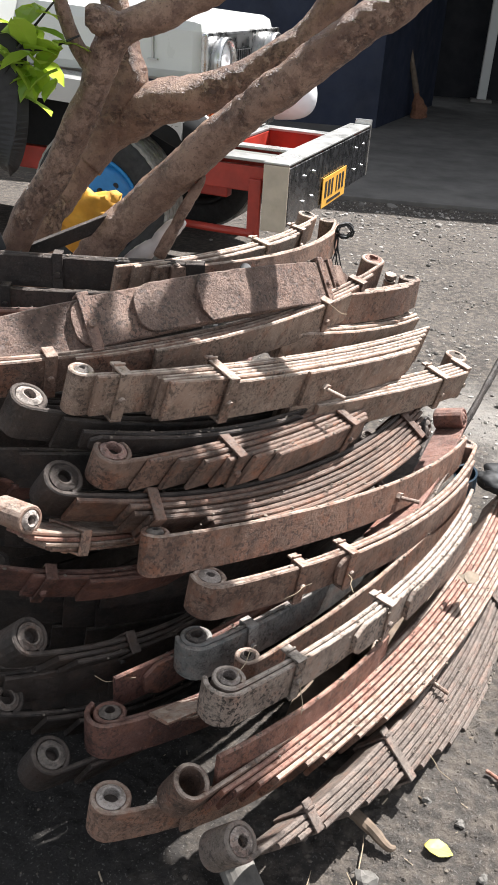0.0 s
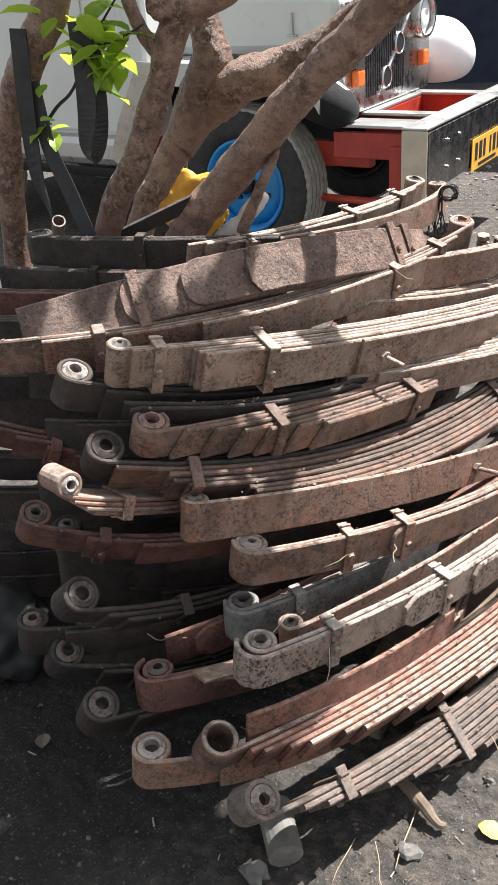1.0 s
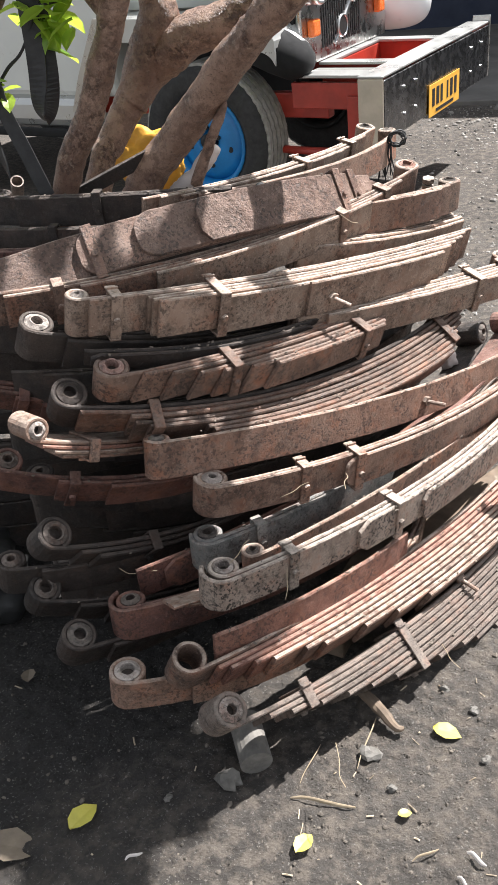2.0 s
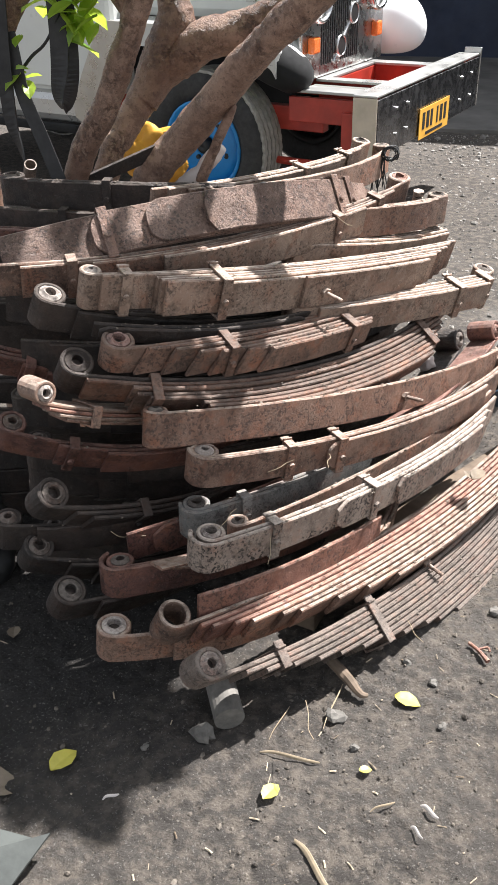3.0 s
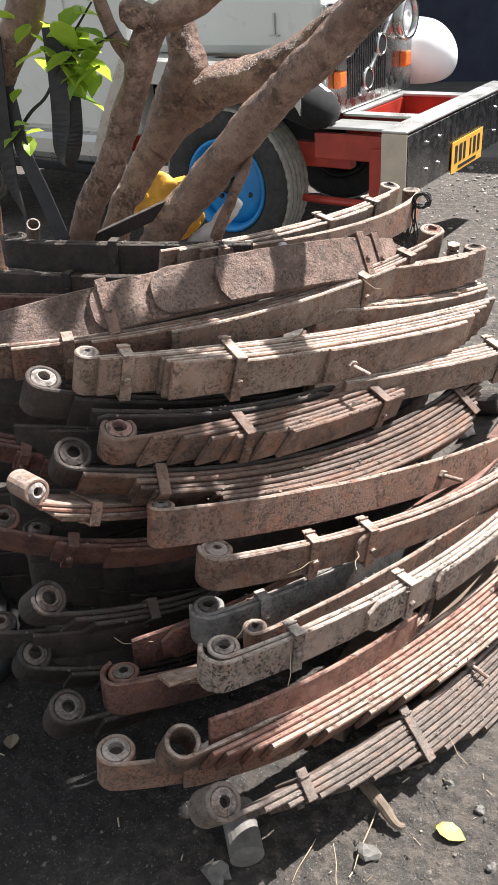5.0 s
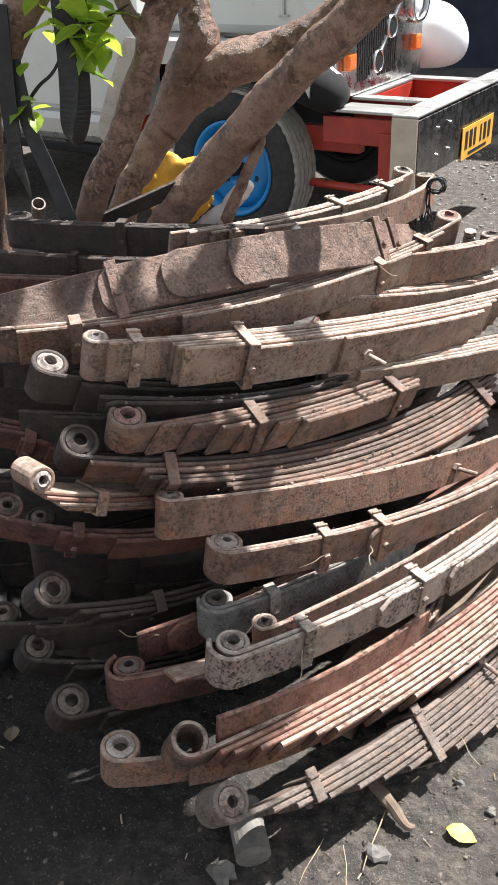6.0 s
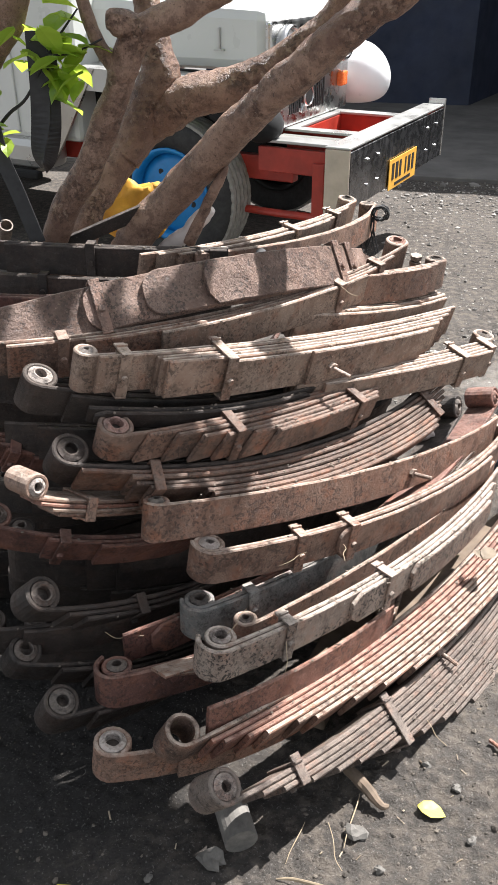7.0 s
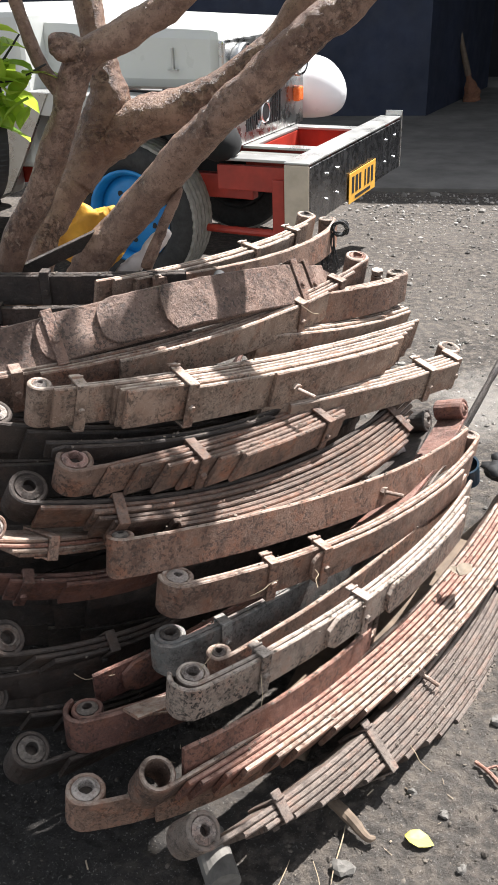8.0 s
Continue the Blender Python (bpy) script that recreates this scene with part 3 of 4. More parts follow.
spring((-0.174, 1.339, 0.739), (0.33, 2.02, 0.545), 0.075, 2, STEEL_DARK, DARK, lean=28, bush=BUSH_PALE, eyes=(0.022, 0.0))
spring((0.195, 1.665, 0.625), (0.573, 2.169, 0.553), 0.014, 5, STEEL_DUSTY, "pale dusty spring with a clamp near its eye", lean=13, starts=(0.0, 0.0, 0.0, 0.0, 0.10), cut=(0.0, 0.02), eyes=(0, 0.018), clamps=((0.76, "tab"), (0.93,)))
spring((-0.085, 1.33, 0.690), (0.25, 1.68, 0.605), 0.03, 2, STEEL_DARK, DARK, w=0.035, lean=20, eyes=(0, 0), tip="point", cut=(0.02, 0.05))
spring((0.16, 1.82, 0.722), (0.442, 2.235, 0.635), 0.022, 5, STEEL_DUSTY, "pale dusty many-leaved spring", lean=18, cut=(0.0, 0.0), eyes=(0, 0))
spring((-0.096, 1.364, 0.784), (0.499, 2.150, 0.625), 0.036, 7, STEEL_DUSTY, "pale dusty spring with stepped leaves and a centre bolt", lean=13, crumbs=60, starts=(0.0, 0.012, 0.125, 0.13, 0.137, 0.25, 0.44), cut=(0.048, 0.034), eyes=(0.012, 0.0),
       clamps=((0.062, "tab"), (0.255, "tab")), bolt=0.50, bush=BUSH_PALE, w=0.077)
spring((-0.30, 1.42, 0.735), (0.30, 2.10, 0.72), 0.05, 1, STEEL_DARK, "thin dark leaf with a small clamp", eyes=(0, 0), clamps=((0.22,),), w=0.05)
spring((0.20, 1.907, 0.754), (0.436, 2.215, 0.720), 0.018, 3, STEEL_BROWN, "dark brown spring with a black eye", eyes=(0, 0.017), cut=(0.12, 0.1))
spring((-0.360, 1.289, 0.790), (0.343, 2.172, 0.770), 0.093, 4, STEEL_BROWN, "brown spring with a red-lined eye and two clamps", lean=14, cut=(0.12, 0.062), eyes=(0, 0.019),
       clamps=((0.20,), (0.74, "tab"), (0.87,)), bush=STEEL_RED, leaf_mats={3: STEEL_DUSTY})
flat = spring((-0.32, 1.40, 0.815), (0.285, 2.14, 0.752), 0.10, 4, STEEL_PINK, "wide flat spring lying face up with a centre hole", up=(-0.375, 0.334, 0.732), w=0.09,
              cut=(0.19, 0.07), eyes=(0, 0), tip={1: "round", 2: "round", 3: "point"}, nose=0.12, starts=(0.0, 0.185, 0.30, 0.43), clamps=((0.215,), (0.785,), (0.845,)))
# Black disc on the face paints the dark of the centre hole.
bm = bmesh.new()
cylinder(bm, (0.081, 1.874, 0.805), (0.0845, 1.8685, 0.8126), 0.012, 14)
for v in bm.verts:
    v.co -= flat.location
part("centre_hole_disc", bm, BLACK, flat, "black disc for the dark of the drilled centre hole")
spring((-0.136, 1.902, 0.780), (0.207, 2.643, 0.735), 0.11, 2, STEEL_BROWN, "brown spring with a rolled eye at the back of the pile", eyes=(0, 0.016))
spring((-0.178, 1.834, 0.800), (0.147, 2.640, 0.746), 0.046, 4, STEEL_DUSTY, "dusty spring with a rolled eye at the back of the pile", lean=15, cut=(0.05, 0.09), eyes=(0, 0.019), clamps=((0.55, "tab"), (0.80, "tab")))
spring((-0.580, 1.876, 0.800), (-0.02, 1.97, 0.785), 0.012, 2, STEEL_DARK, "black spring with a rolled eye lying across the top", eyes=(0.022, 0.0), cut=(0.1, 0.0), clamps=((0.45,),))
spring((0.46, 1.66, 0.34), (0.625, 2.19, 0.375), 0.02, 3, STEEL_MAROON, "dusty maroon spring lying flat with a red-lined eye", up=(0.9, -0.25, 0.3), w=0.075, eyes=(0, 0.018), bush=STEEL_RED, cut=(0, 0.05), leaf_mats={1: STEEL_TAUPE, 2: STEEL_TAUPE})
spring((0.40, 1.66, 0.31), (0.535, 2.15, 0.355), 0.02, 3, STEEL_DARK, "black spring lying flat with a rolled eye", up=(0.9, -0.3, 0.3), w=0.07, eyes=(0, 0.021), cut=(0, 0.05))
spring((-0.66, 1.80, 0.742), (-0.10, 1.93, 0.722), 0.03, 2, STEEL_DARK, "dark thin-edged spring under the black one", eyes=(0, 0), clamps=((0.42,),), w=0.06)
spring((-0.72, 1.70, 0.725), (-0.12, 1.84, 0.715), 0.03, 2, STEEL_MAROON, "maroon flat-faced spring at the side of the pile", lean=6, eyes=(0, 0), w=0.08)
spring((-0.76, 1.62, 0.655), (-0.16, 1.78, 0.66), 0.04, 3, STEEL_MAROON, "maroon flat-faced spring at the side of the pile", lean=10, eyes=(0, 0), w=0.08)
# the heart of the pile: added filler springs whose dark colour paints gap shade
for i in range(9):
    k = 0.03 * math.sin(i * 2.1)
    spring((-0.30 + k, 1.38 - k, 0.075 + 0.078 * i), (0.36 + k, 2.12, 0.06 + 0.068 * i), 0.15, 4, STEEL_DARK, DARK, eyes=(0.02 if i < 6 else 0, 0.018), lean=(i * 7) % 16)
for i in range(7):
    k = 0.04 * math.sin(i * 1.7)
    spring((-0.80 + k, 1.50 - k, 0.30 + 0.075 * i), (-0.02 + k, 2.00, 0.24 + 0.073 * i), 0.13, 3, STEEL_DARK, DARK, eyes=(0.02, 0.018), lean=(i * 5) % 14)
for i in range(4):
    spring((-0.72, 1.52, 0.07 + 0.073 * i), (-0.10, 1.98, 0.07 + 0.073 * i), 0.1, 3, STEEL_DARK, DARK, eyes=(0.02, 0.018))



# ---- the tree ----
def tree():
    home = thing("tree", Matrix(), "old gnarled tree with flaking brown bark", "tree")
    bm = bmesh.new()
    tube(bm, [(-0.500, 2.080, -0.050, 0.0800), (-0.517, 2.133, 0.500, 0.0470), (-0.447, 2.151, 0.780, 0.0330), (-0.422, 2.186, 0.835, 0.0358), (-0.393, 2.221, 0.890, 0.0397), (-0.358, 2.259, 0.952, 0.0494), (-0.313, 2.279, 1.032, 0.0601), (-0.279, 2.279, 1.112, 0.0510), (-0.289, 2.279, 1.188, 0.0363), (-0.319, 2.302, 1.339, 0.0340), (-0.364, 2.359, 1.974, 0.0340)], 34, 16, 0.13)
    trunk = part("trunk", bm, BARK, home, smooth=True)
    limbs = (
        [(-0.58, 2.02, -0.05, 0.06), (-0.55, 1.99, 0.5, 0.042), (-0.439, 1.97, 0.811, 0.033), (-0.354, 1.97, 0.941, 0.033), (-0.276, 1.97, 1.087, 0.030), (-0.247, 1.97, 1.154, 0.031), (-0.20, 1.97, 1.23, 0.031), (-0.098, 1.98, 1.275, 0.03), (0.05, 2.0, 1.40, 0.028), (0.2, 2.1, 1.9, 0.02)],
        [(-0.371, 2.234, 0.912, 0.0400), (-0.324, 2.279, 0.987, 0.0510), (-0.250, 2.279, 1.038, 0.0556), (-0.182, 2.279, 1.067, 0.0510), (-0.051, 2.279, 1.101, 0.0454), (0.083, 2.279, 1.182, 0.0374), (0.175, 2.279, 1.271, 0.0340), (0.328, 2.279, 1.520, 0.0295), (0.487, 2.245, 2.087, 0.0227)],
        [(-0.400, 2.000, -0.050, 0.0784), (-0.373, 2.064, 0.550, 0.0522), (-0.294, 2.081, 0.756, 0.0445), (-0.196, 2.081, 0.858, 0.0421), (-0.056, 2.046, 0.996, 0.0402), (0.050, 2.016, 1.093, 0.0390), (0.160, 1.989, 1.180, 0.0379), (0.269, 1.982, 1.270, 0.0366), (0.362, 1.982, 1.335, 0.0333), (0.550, 1.962, 1.578, 0.0288), (0.748, 1.942, 1.994, 0.0222)],
        [(-0.262, 1.965, 1.16, 0.018), (-0.291, 1.96, 1.20, 0.015), (-0.32, 1.96, 1.28, 0.014), (-0.36, 1.97, 1.45, 0.012), (-0.42, 2.0, 1.8, 0.01)],
        [(-0.76, 1.99, -0.05, 0.06), (-0.735, 1.97, 0.6, 0.036), (-0.665, 1.95, 1.0, 0.030), (-0.58, 1.95, 1.151, 0.038), (-0.50, 1.95, 1.25, 0.038), (-0.46, 1.95, 1.4, 0.036), (-0.45, 2.0, 1.9, 0.03)],
    )
    for pts in limbs:
        part("limb", tube(bmesh.new(), pts, 30, 16, 0.13), BARK, home, smooth=True)
    bm = bmesh.new()
    tube(bm, [(-0.205, 1.965, 1.235, 0.03), (-0.245, 1.945, 1.25, 0.024), (-0.262, 1.94, 1.252, 0.016)], 10, 4, 0.2)
    part("knot", bm, BARK, home, smooth=True)
    bm = bmesh.new()
    tube(bm, [(-0.043, 2.05, 0.951, 0.003), (-0.052, 2.05, 0.935, 0.009), (-0.089, 2.05, 0.87, 0.012), (-0.143, 2.05, 0.761, 0.014)], 12, 8, 0.45)
    part("broken_twig", bm, BARK, home, smooth=True)
    return home


TREE = tree()


def leaf_blade(bm, base, direction, normal, size):
    d, nrm = direction.normalized(), normal
    s = d.cross(nrm).normalized()
    nrm = s.cross(d)
    outline = ((0.0, 0.03), (0.18, 0.24), (0.48, 0.35), (0.78, 0.23), (1.0, 0.0))
    mid = [bm.verts.new(base + (d * u - nrm * 0.25 * u * u) * size) for u, _ in outline]
    for sign in (-1, 1):
        edge = [bm.verts.new(base + (d * u - nrm * (0.25 * u * u - 0.08) + s * sign * h) * size) for u, h in outline[:-1]]
        for i in range(3):
            bm.faces.new((mid[i], mid[i + 1], edge[i + 1], edge[i]))
        bm.faces.new((mid[3], mid[4], edge[3]))


def crown(name, centre, spread, count, size, seed):
    rng = random.Random(seed)
    bm = bmesh.new()
    for _ in range(count):
        p = Vector(centre) + Vector((rng.gauss(0, spread[0]), rng.gauss(0, spread[1]), rng.gauss(0, spread[2])))
        d = Vector((rng.uniform(-1, 1), rng.uniform(-1, 1), rng.uniform(-0.7, 0.4)))
        nrm = Vector((rng.uniform(-0.5, 0.5), rng.uniform(-0.5, 0.5), 1.0)).normalized()
        leaf_blade(bm, p, d, nrm, size * rng.uniform(0.7, 1.2))
    return part(name, bm, LEAF, TREE, "bright yellow-green glossy leaves")


crown("crown", (-0.375, 1.93, 1.20), (0.05, 0.03, 0.05), 40, 0.075, 3)
for pts in ([(-0.56, 1.94, 1.02, 0.004), (-0.51, 1.935, 1.065, 0.004), (-0.459, 1.93, 1.101, 0.0035), (-0.393, 1.93, 1.193, 0.003), (-0.32, 1.93, 1.273, 0.002)],
            [(-0.40, 1.93, 1.185, 0.003), (-0.34, 1.93, 1.19, 0.0026), (-0.274, 1.935, 1.217, 0.002)]):
    part("twig", tube(bmesh.new(), pts, 7, 5, 0.1), STRAP, TREE)
# Unseen leaf clumps above the view, added and placed to cast the shade.
def shade_canopy(count, seed):
    rng = random.Random(seed)
    bm = bmesh.new()
    clumps = [(rng.uniform(0.15, 0.68), rng.uniform(1.97, 2.20), rng.uniform(2.0, 2.2)) for _ in range(9)]
    clumps += [(rng.uniform(0.74, 0.92), rng.uniform(1.76, 1.85), 2.1) for _ in range(6)]
    clumps += [(0.86 + 0.34 * q + rng.gauss(0, 0.015), 1.735 + 0.09 * q + rng.gauss(0, 0.012), 2.1) for q in [k / 11 for k in range(12)]]
    clumps += [(rng.uniform(-1.3, 0.15), rng.uniform(1.7, 2.2), rng.uniform(2.0, 2.4)) for _ in range(26)]
    for _ in range(count):
        q = rng.choice(clumps)
        p = Vector((q[0] - 0.12 + rng.gauss(0, 0.06), q[1] + 0.10 + rng.gauss(0, 0.036), q[2] + rng.gauss(0, 0.08)))
        d = Vector((rng.uniform(-1, 1), rng.uniform(-1, 1), rng.uniform(-0.7, 0.4)))
        # Skip leaves whose shadow would fall on ground or springs kept sunlit.
        sx, sy = p.x - 0.385 * p.z, p.y - 0.475 * p.z
        along = min(1.0, max(0.0, ((sx + 0.63) * 0.63 + (sy - 1.01) * 0.77) / 0.99))
        off = math.hypot(sx + 0.63 - 0.63 * along, sy - 1.01 - 0.77 * along)
        if sx > 0.085 + 0.5 * max(0.0, sy - 0.885) or sy < 0.83 or (off < 0.15 and rng.random() < 0.92):
            continue
        leaf_blade(bm, p, d, Vector((rng.uniform(-0.5, 0.5), rng.uniform(-0.5, 0.5), 1.0)).normalized(), rng.uniform(0.08, 0.13))
    return part("crown", bm, LEAF, TREE, "bright yellow-green glossy leaves")


shade_canopy(3300, 11)
crown("crown", (-0.54, 1.93, 1.04), (0.02, 0.02, 0.05), 8, 0.05, 4)


# ---- the jeep ----
def jeep():
    home = thing("jeep", pose(0.015, 3.786, 0, 0, 0, -13), "pale grey and silver jeep with a red chassis and yellow plate", "jeep")
    bumper = part("bumper", box(-0.02, 0.0, 0, 1.31, 0.40, 0.645, bevel=0.004), BUMPER, home, "dull scratched chrome bumper plate")
    part("bumper_flange", box(-0.118, -0.003, -0.012, 1.31, 0.653, 0.663, bevel=0.004), SILVER, bumper)
    part("bumper_end", box(-0.118, -0.004, -0.012, -0.001, 0.375, 0.652, bevel=0.005), PALE_END, bumper, "pale worn bumper end")
    part("bumper_lip", box(-0.09, 0.004, 1.311, 1.322, 0.40, 0.69, bevel=0.003), CHROME, bumper)
    for y in (0.2, 0.33, 1.05, 1.2):
        for z in (0.47, 0.58):
            part("bolt", cylinder(bmesh.new(), (0, y, z), (0.006, y, z), 0.007, 8), CHROME, bumper)
    plate = part("number_plate", box(0.004, 0.008, 0.47, 0.86, 0.385, 0.525, bevel=0.001), PLATE, home, "yellow number plate")
    for y, wide in ((0.505, 0.03), (0.557, 0.034), (0.61, 0.026), (0.69, 0.018), (0.735, 0.032), (0.79, 0.03)):
        part("plate_bar", box(0.0085, 0.0095, y, y + wide, 0.428, 0.505), BLACK, plate)
    part("plate_bar", box(0.0085, 0.0095, 0.55, 0.78, 0.397, 0.411), BLACK, plate)
    # the frame between bumper and grille
    for y0, y1 in ((0.10, 0.215), (0.39, 0.46), (0.96, 1.04)):
        part("frame_strip", box(-0.54, -0.091, y0, y1, 0.632, 0.645, bevel=0.003), SILVER, home)
    part("frame_strip", box(-0.54, -0.49, 0.461, 0.959, 0.632, 0.645, bevel=0.003), SILVER, home)
    part("frame_strip", box(-0.14, -0.091, 0.461, 0.959, 0.632, 0.645, bevel=0.003), SILVER, home)
    part("pan_cover", box(-0.54, -0.091, 0.2155, 0.3895, 0.612, 0.622, bevel=0.003), PAN, home, "dusty grey recessed cover")
    for args in ((-0.54, -0.1, 0.12, 0.15, 0.50, 0.61), (-0.54, -0.1, 0.98, 1.01, 0.46, 0.63), (-0.54, -0.1, 0.42, 0.44, 0.50, 0.63), (-0.52, -0.49, 0.4405, 0.979, 0.46, 0.63), (-0.13, -0.10, 0.4405, 0.979, 0.46, 0.63), (-0.489, -0.131, 0.4405, 0.979, 0.46, 0.48)):
        part("red_channel", box(*args, bevel=0.004), RED, home)
    for y in (0.2, 1.05):
        part("chassis_rail", box(-2.6, -0.40, y, y + 0.06, 0.44, 0.55, bevel=0.006), RED, home)
    part("hanger", box(-0.26, -0.20, 0.10, 0.118, 0.30, 0.56, bevel=0.005), RED, home)
    bm = bmesh.new()
    tube(bm, [(-0.22, 0.11, 0.32, 0.018), (-0.5, 0.14, 0.31, 0.018), (-0.8, 0.2, 0.30, 0.018)], 10, 3)
    part("steering_rod", bm, RED, home)
    bm = bmesh.new()
    cylinder(bm, (-0.95, 0.2, 0.36), (-0.95, 1.2, 0.36), 0.045)
    part("front_axle", bm, BLACK, home)
    # grille with lamps
    grille = part("grille", box(-0.46, -0.43, 0.22, 1.14, 0.646, 1.11, bevel=0.012), CHROME, home, "dull chrome grille panel")
    # Slots and holes are black blocks on the panel, painting dark openings.
    for i in range(18):
        y = 0.42 + i * 0.023
        zd = 0.764 + (y - 0.619) * 0.957
        for z0, z1 in ((0.70, zd - 0.035), (zd + 0.03, 1.03 if y < 0.72 else 0.0)):
            if z1 - max(z0, 0.70) > 0.02:
                part("grille_slot", box(-0.431, -0.426, y, y + 0.010, max(z0, 0.70), z1, bevel=0.002), BLACK, grille)
    bm = bmesh.new()
    tube(bm, [(-0.428, 0.55, 0.698, 0.006), (-0.428, 0.62, 0.765, 0.006), (-0.428, 0.88, 1.014, 0.006)], 8, 2)
    part("grille_trim", bm, CHROME, grille)
    for y in (0.36, 1.00):
        bm = lathe(bmesh.new(), (-0.43, y, 0.99), (1, 0, 0), ((-0.01, 0.10), (0.035, 0.105), (0.05, 0.095), (0.04, 0.084), (-0.01, 0.084)), 28)
        lamp = part("headlight", bm, CHROME, grille, "round headlight with chrome ring", True)
        bm = lathe(bmesh.new(), (-0.43, y, 0.99), (1, 0, 0), ((0.0, 0.0005), (0.04, 0.0005), (0.032, 0.05), (0.02, 0.083), (0.0, 0.083)), 24)
        part("lens", bm, WHITE, lamp, "", True)
    for y in (0.315, 1.02):
        part("indicator", box(-0.43, -0.395, y - 0.035, y + 0.035, 0.765, 0.835, bevel=0.008), ORANGE, grille, "orange indicator lens")
    for y, z in ((0.757, 0.896), (0.619, 0.764)):
        part("round_hole", lathe(bmesh.new(), (-0.43, y, z), (1, 0, 0), ((0.0, 0.0005), (0.012, 0.0005), (0.012, 0.042), (0.0, 0.042)), 22), BLACK, grille)
        part("hole_ring", lathe(bmesh.new(), (-0.43, y, z), (1, 0, 0), ((0.0, 0.042), (0.014, 0.043), (0.016, 0.048), (0.0, 0.052)), 24), CHROME, grille, "", True)
    # bonnet, wings, body
    bm = box(-1.55, -0.455, 0.235, 1.125, 0.90, 1.16, bevel=0.05)
    for v in bm.verts:
        v.co.z += 0.05 * max(0.0, (v.co.z - 1.0) / 0.16) * (-v.co.x - 0.455)
    bonnet = part("bonnet", bm, PAINT_GREY, home, "pale grey bonnet")
    bm = box(-0.70, -0.69, 0.222, 0.236, 0.99, 1.08, bevel=0.002)
    add_box(bm, -0.72, -0.67, 0.218, 0.236, 0.985, 0.992, 0.001)
    part("bonnet_latch", bm, SILVER, bonnet)
    bm = bmesh.new()
    outline = [(-0.44, 0.80), (-0.47, 0.84), (-0.54, 0.865), (-0.70, 0.885), (-1.30, 0.91), (-1.42, 0.90)]
    path = smooth_path(outline, 4)
    rings = []
    for i, q in enumerate(path):
        x, z = q
        rings.append([Vector((x, 0.0, z)), Vector((x, 0.24, z)), Vector((x, 0.24, z - 0.012)), Vector((x, 0.012, z - 0.03)), Vector((x, 0.012, z - 0.10)), Vector((x, 0.0, z - 0.10))])
    sweep(bm, None, rings)
    part("near_wing", bm, SILVER, home, "silver front wing")
    bm = bmesh.new()
    sweep(bm, None, [[Vector((x, y, z)) for x, z in ((-1.24, 0.905), (-1.42, 0.915), (-1.58, 0.66), (-1.66, 0.50), (-1.655, 0.445), (-1.61, 0.42), (-1.55, 0.44), (-1.45, 0.58))] for y in (-0.006, 0.012)])
    part("wing_skirt", bm, TAUPE_METAL, home, "slanting silver skirt behind the wheel")
    bm = bmesh.new()
    rings = []
    for x, top, low, wd in ((-0.330, 0.715, 0.685, 0.02), (-0.34, 0.745, 0.655, 0.06), (-0.37, 0.78, 0.632, 0.09), (-0.43, 0.815, 0.622, 0.11), (-0.52, 0.85, 0.65, 0.12), (-0.64, 0.87, 0.70, 0.12)):
        ring = []
        for k in range(16):
            q = 2 * math.pi * k / 16
            ring.append(Vector((x, 0.122 + wd * math.cos(q), (top + low) / 2 + (top - low) / 2 * math.sin(q))))
        rings.append(ring)
    sweep(bm, None, rings)
    # The wing end is painted black because this side lies in shade.
    tip_part = part("wing_tip", bm, SHADE_BLACK, home, "rounded wing end with its shaded side painted black", True)
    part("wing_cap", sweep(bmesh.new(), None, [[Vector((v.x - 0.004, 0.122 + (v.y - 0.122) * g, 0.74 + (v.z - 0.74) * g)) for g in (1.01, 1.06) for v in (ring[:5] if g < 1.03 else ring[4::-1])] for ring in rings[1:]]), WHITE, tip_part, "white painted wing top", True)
    # Near-black sheet gives the wheel arch its dark inside.
    part("wing_liner", box(-1.5, -0.46, 0.20, 0.235, 0.56, 0.90), SHADE_BLACK, home)
    bm = bmesh.new()
    rings = []
    for x, top, low, wd in smooth_path([(-0.262, 0.778, 0.758, 0.012), (-0.275, 0.83, 0.705, 0.07), (-0.31, 0.885, 0.668, 0.13), (-0.37, 0.935, 0.645, 0.19), (-0.45, 0.96, 0.635, 0.23), (-0.56, 0.965, 0.635, 0.25), (-0.85, 0.97, 0.64, 0.25)], 4):
        rings.append([Vector((x, 1.33 + wd * 0.75 * math.cos(q), (top + low) / 2 + (top - low) / 2 * math.sin(q))) for q in [2 * math.pi * k / 28 for k in range(28)]])
    sweep(bm, None, rings)
    part("far_wing", bm, WHITE, home, "white rounded front wing", True)
    body = part("body", box(-3.6, -1.40, 0.05, 1.31, 0.55, 1.25, bevel=0.03), PAINT_GREY, home, "pale grey body side")
    part("sill", box(-2.6, -1.60, 0.02, 0.20, 0.40, 0.56, bevel=0.045), SILVER, body, "rounded silver sill")
    part("seat", box(-2.9, -2.3, 0.2, 1.1, 1.251, 1.5, bevel=0.05), RED, home, "red seat")
    part("door", box(-2.5, -1.78, 0.036, 0.051, 0.58, 1.24, bevel=0.006), PAINT_GREY, body)
    # Made-up bar, black to paint the dark gap under the body.
    part("step", box(-2.6, -1.65, -0.02, 0.03, 0.36, 0.40, bevel=0.012), SHADE_BLACK, home)
    # wheels
    for x, y, sgn in ((-0.91, 0.02, 1), (-0.91, 1.16, 1), (-2.95, 0.02, 1), (-2.95, 1.16, 1)):
        paint = BLUE if y < 0.5 else BLACK
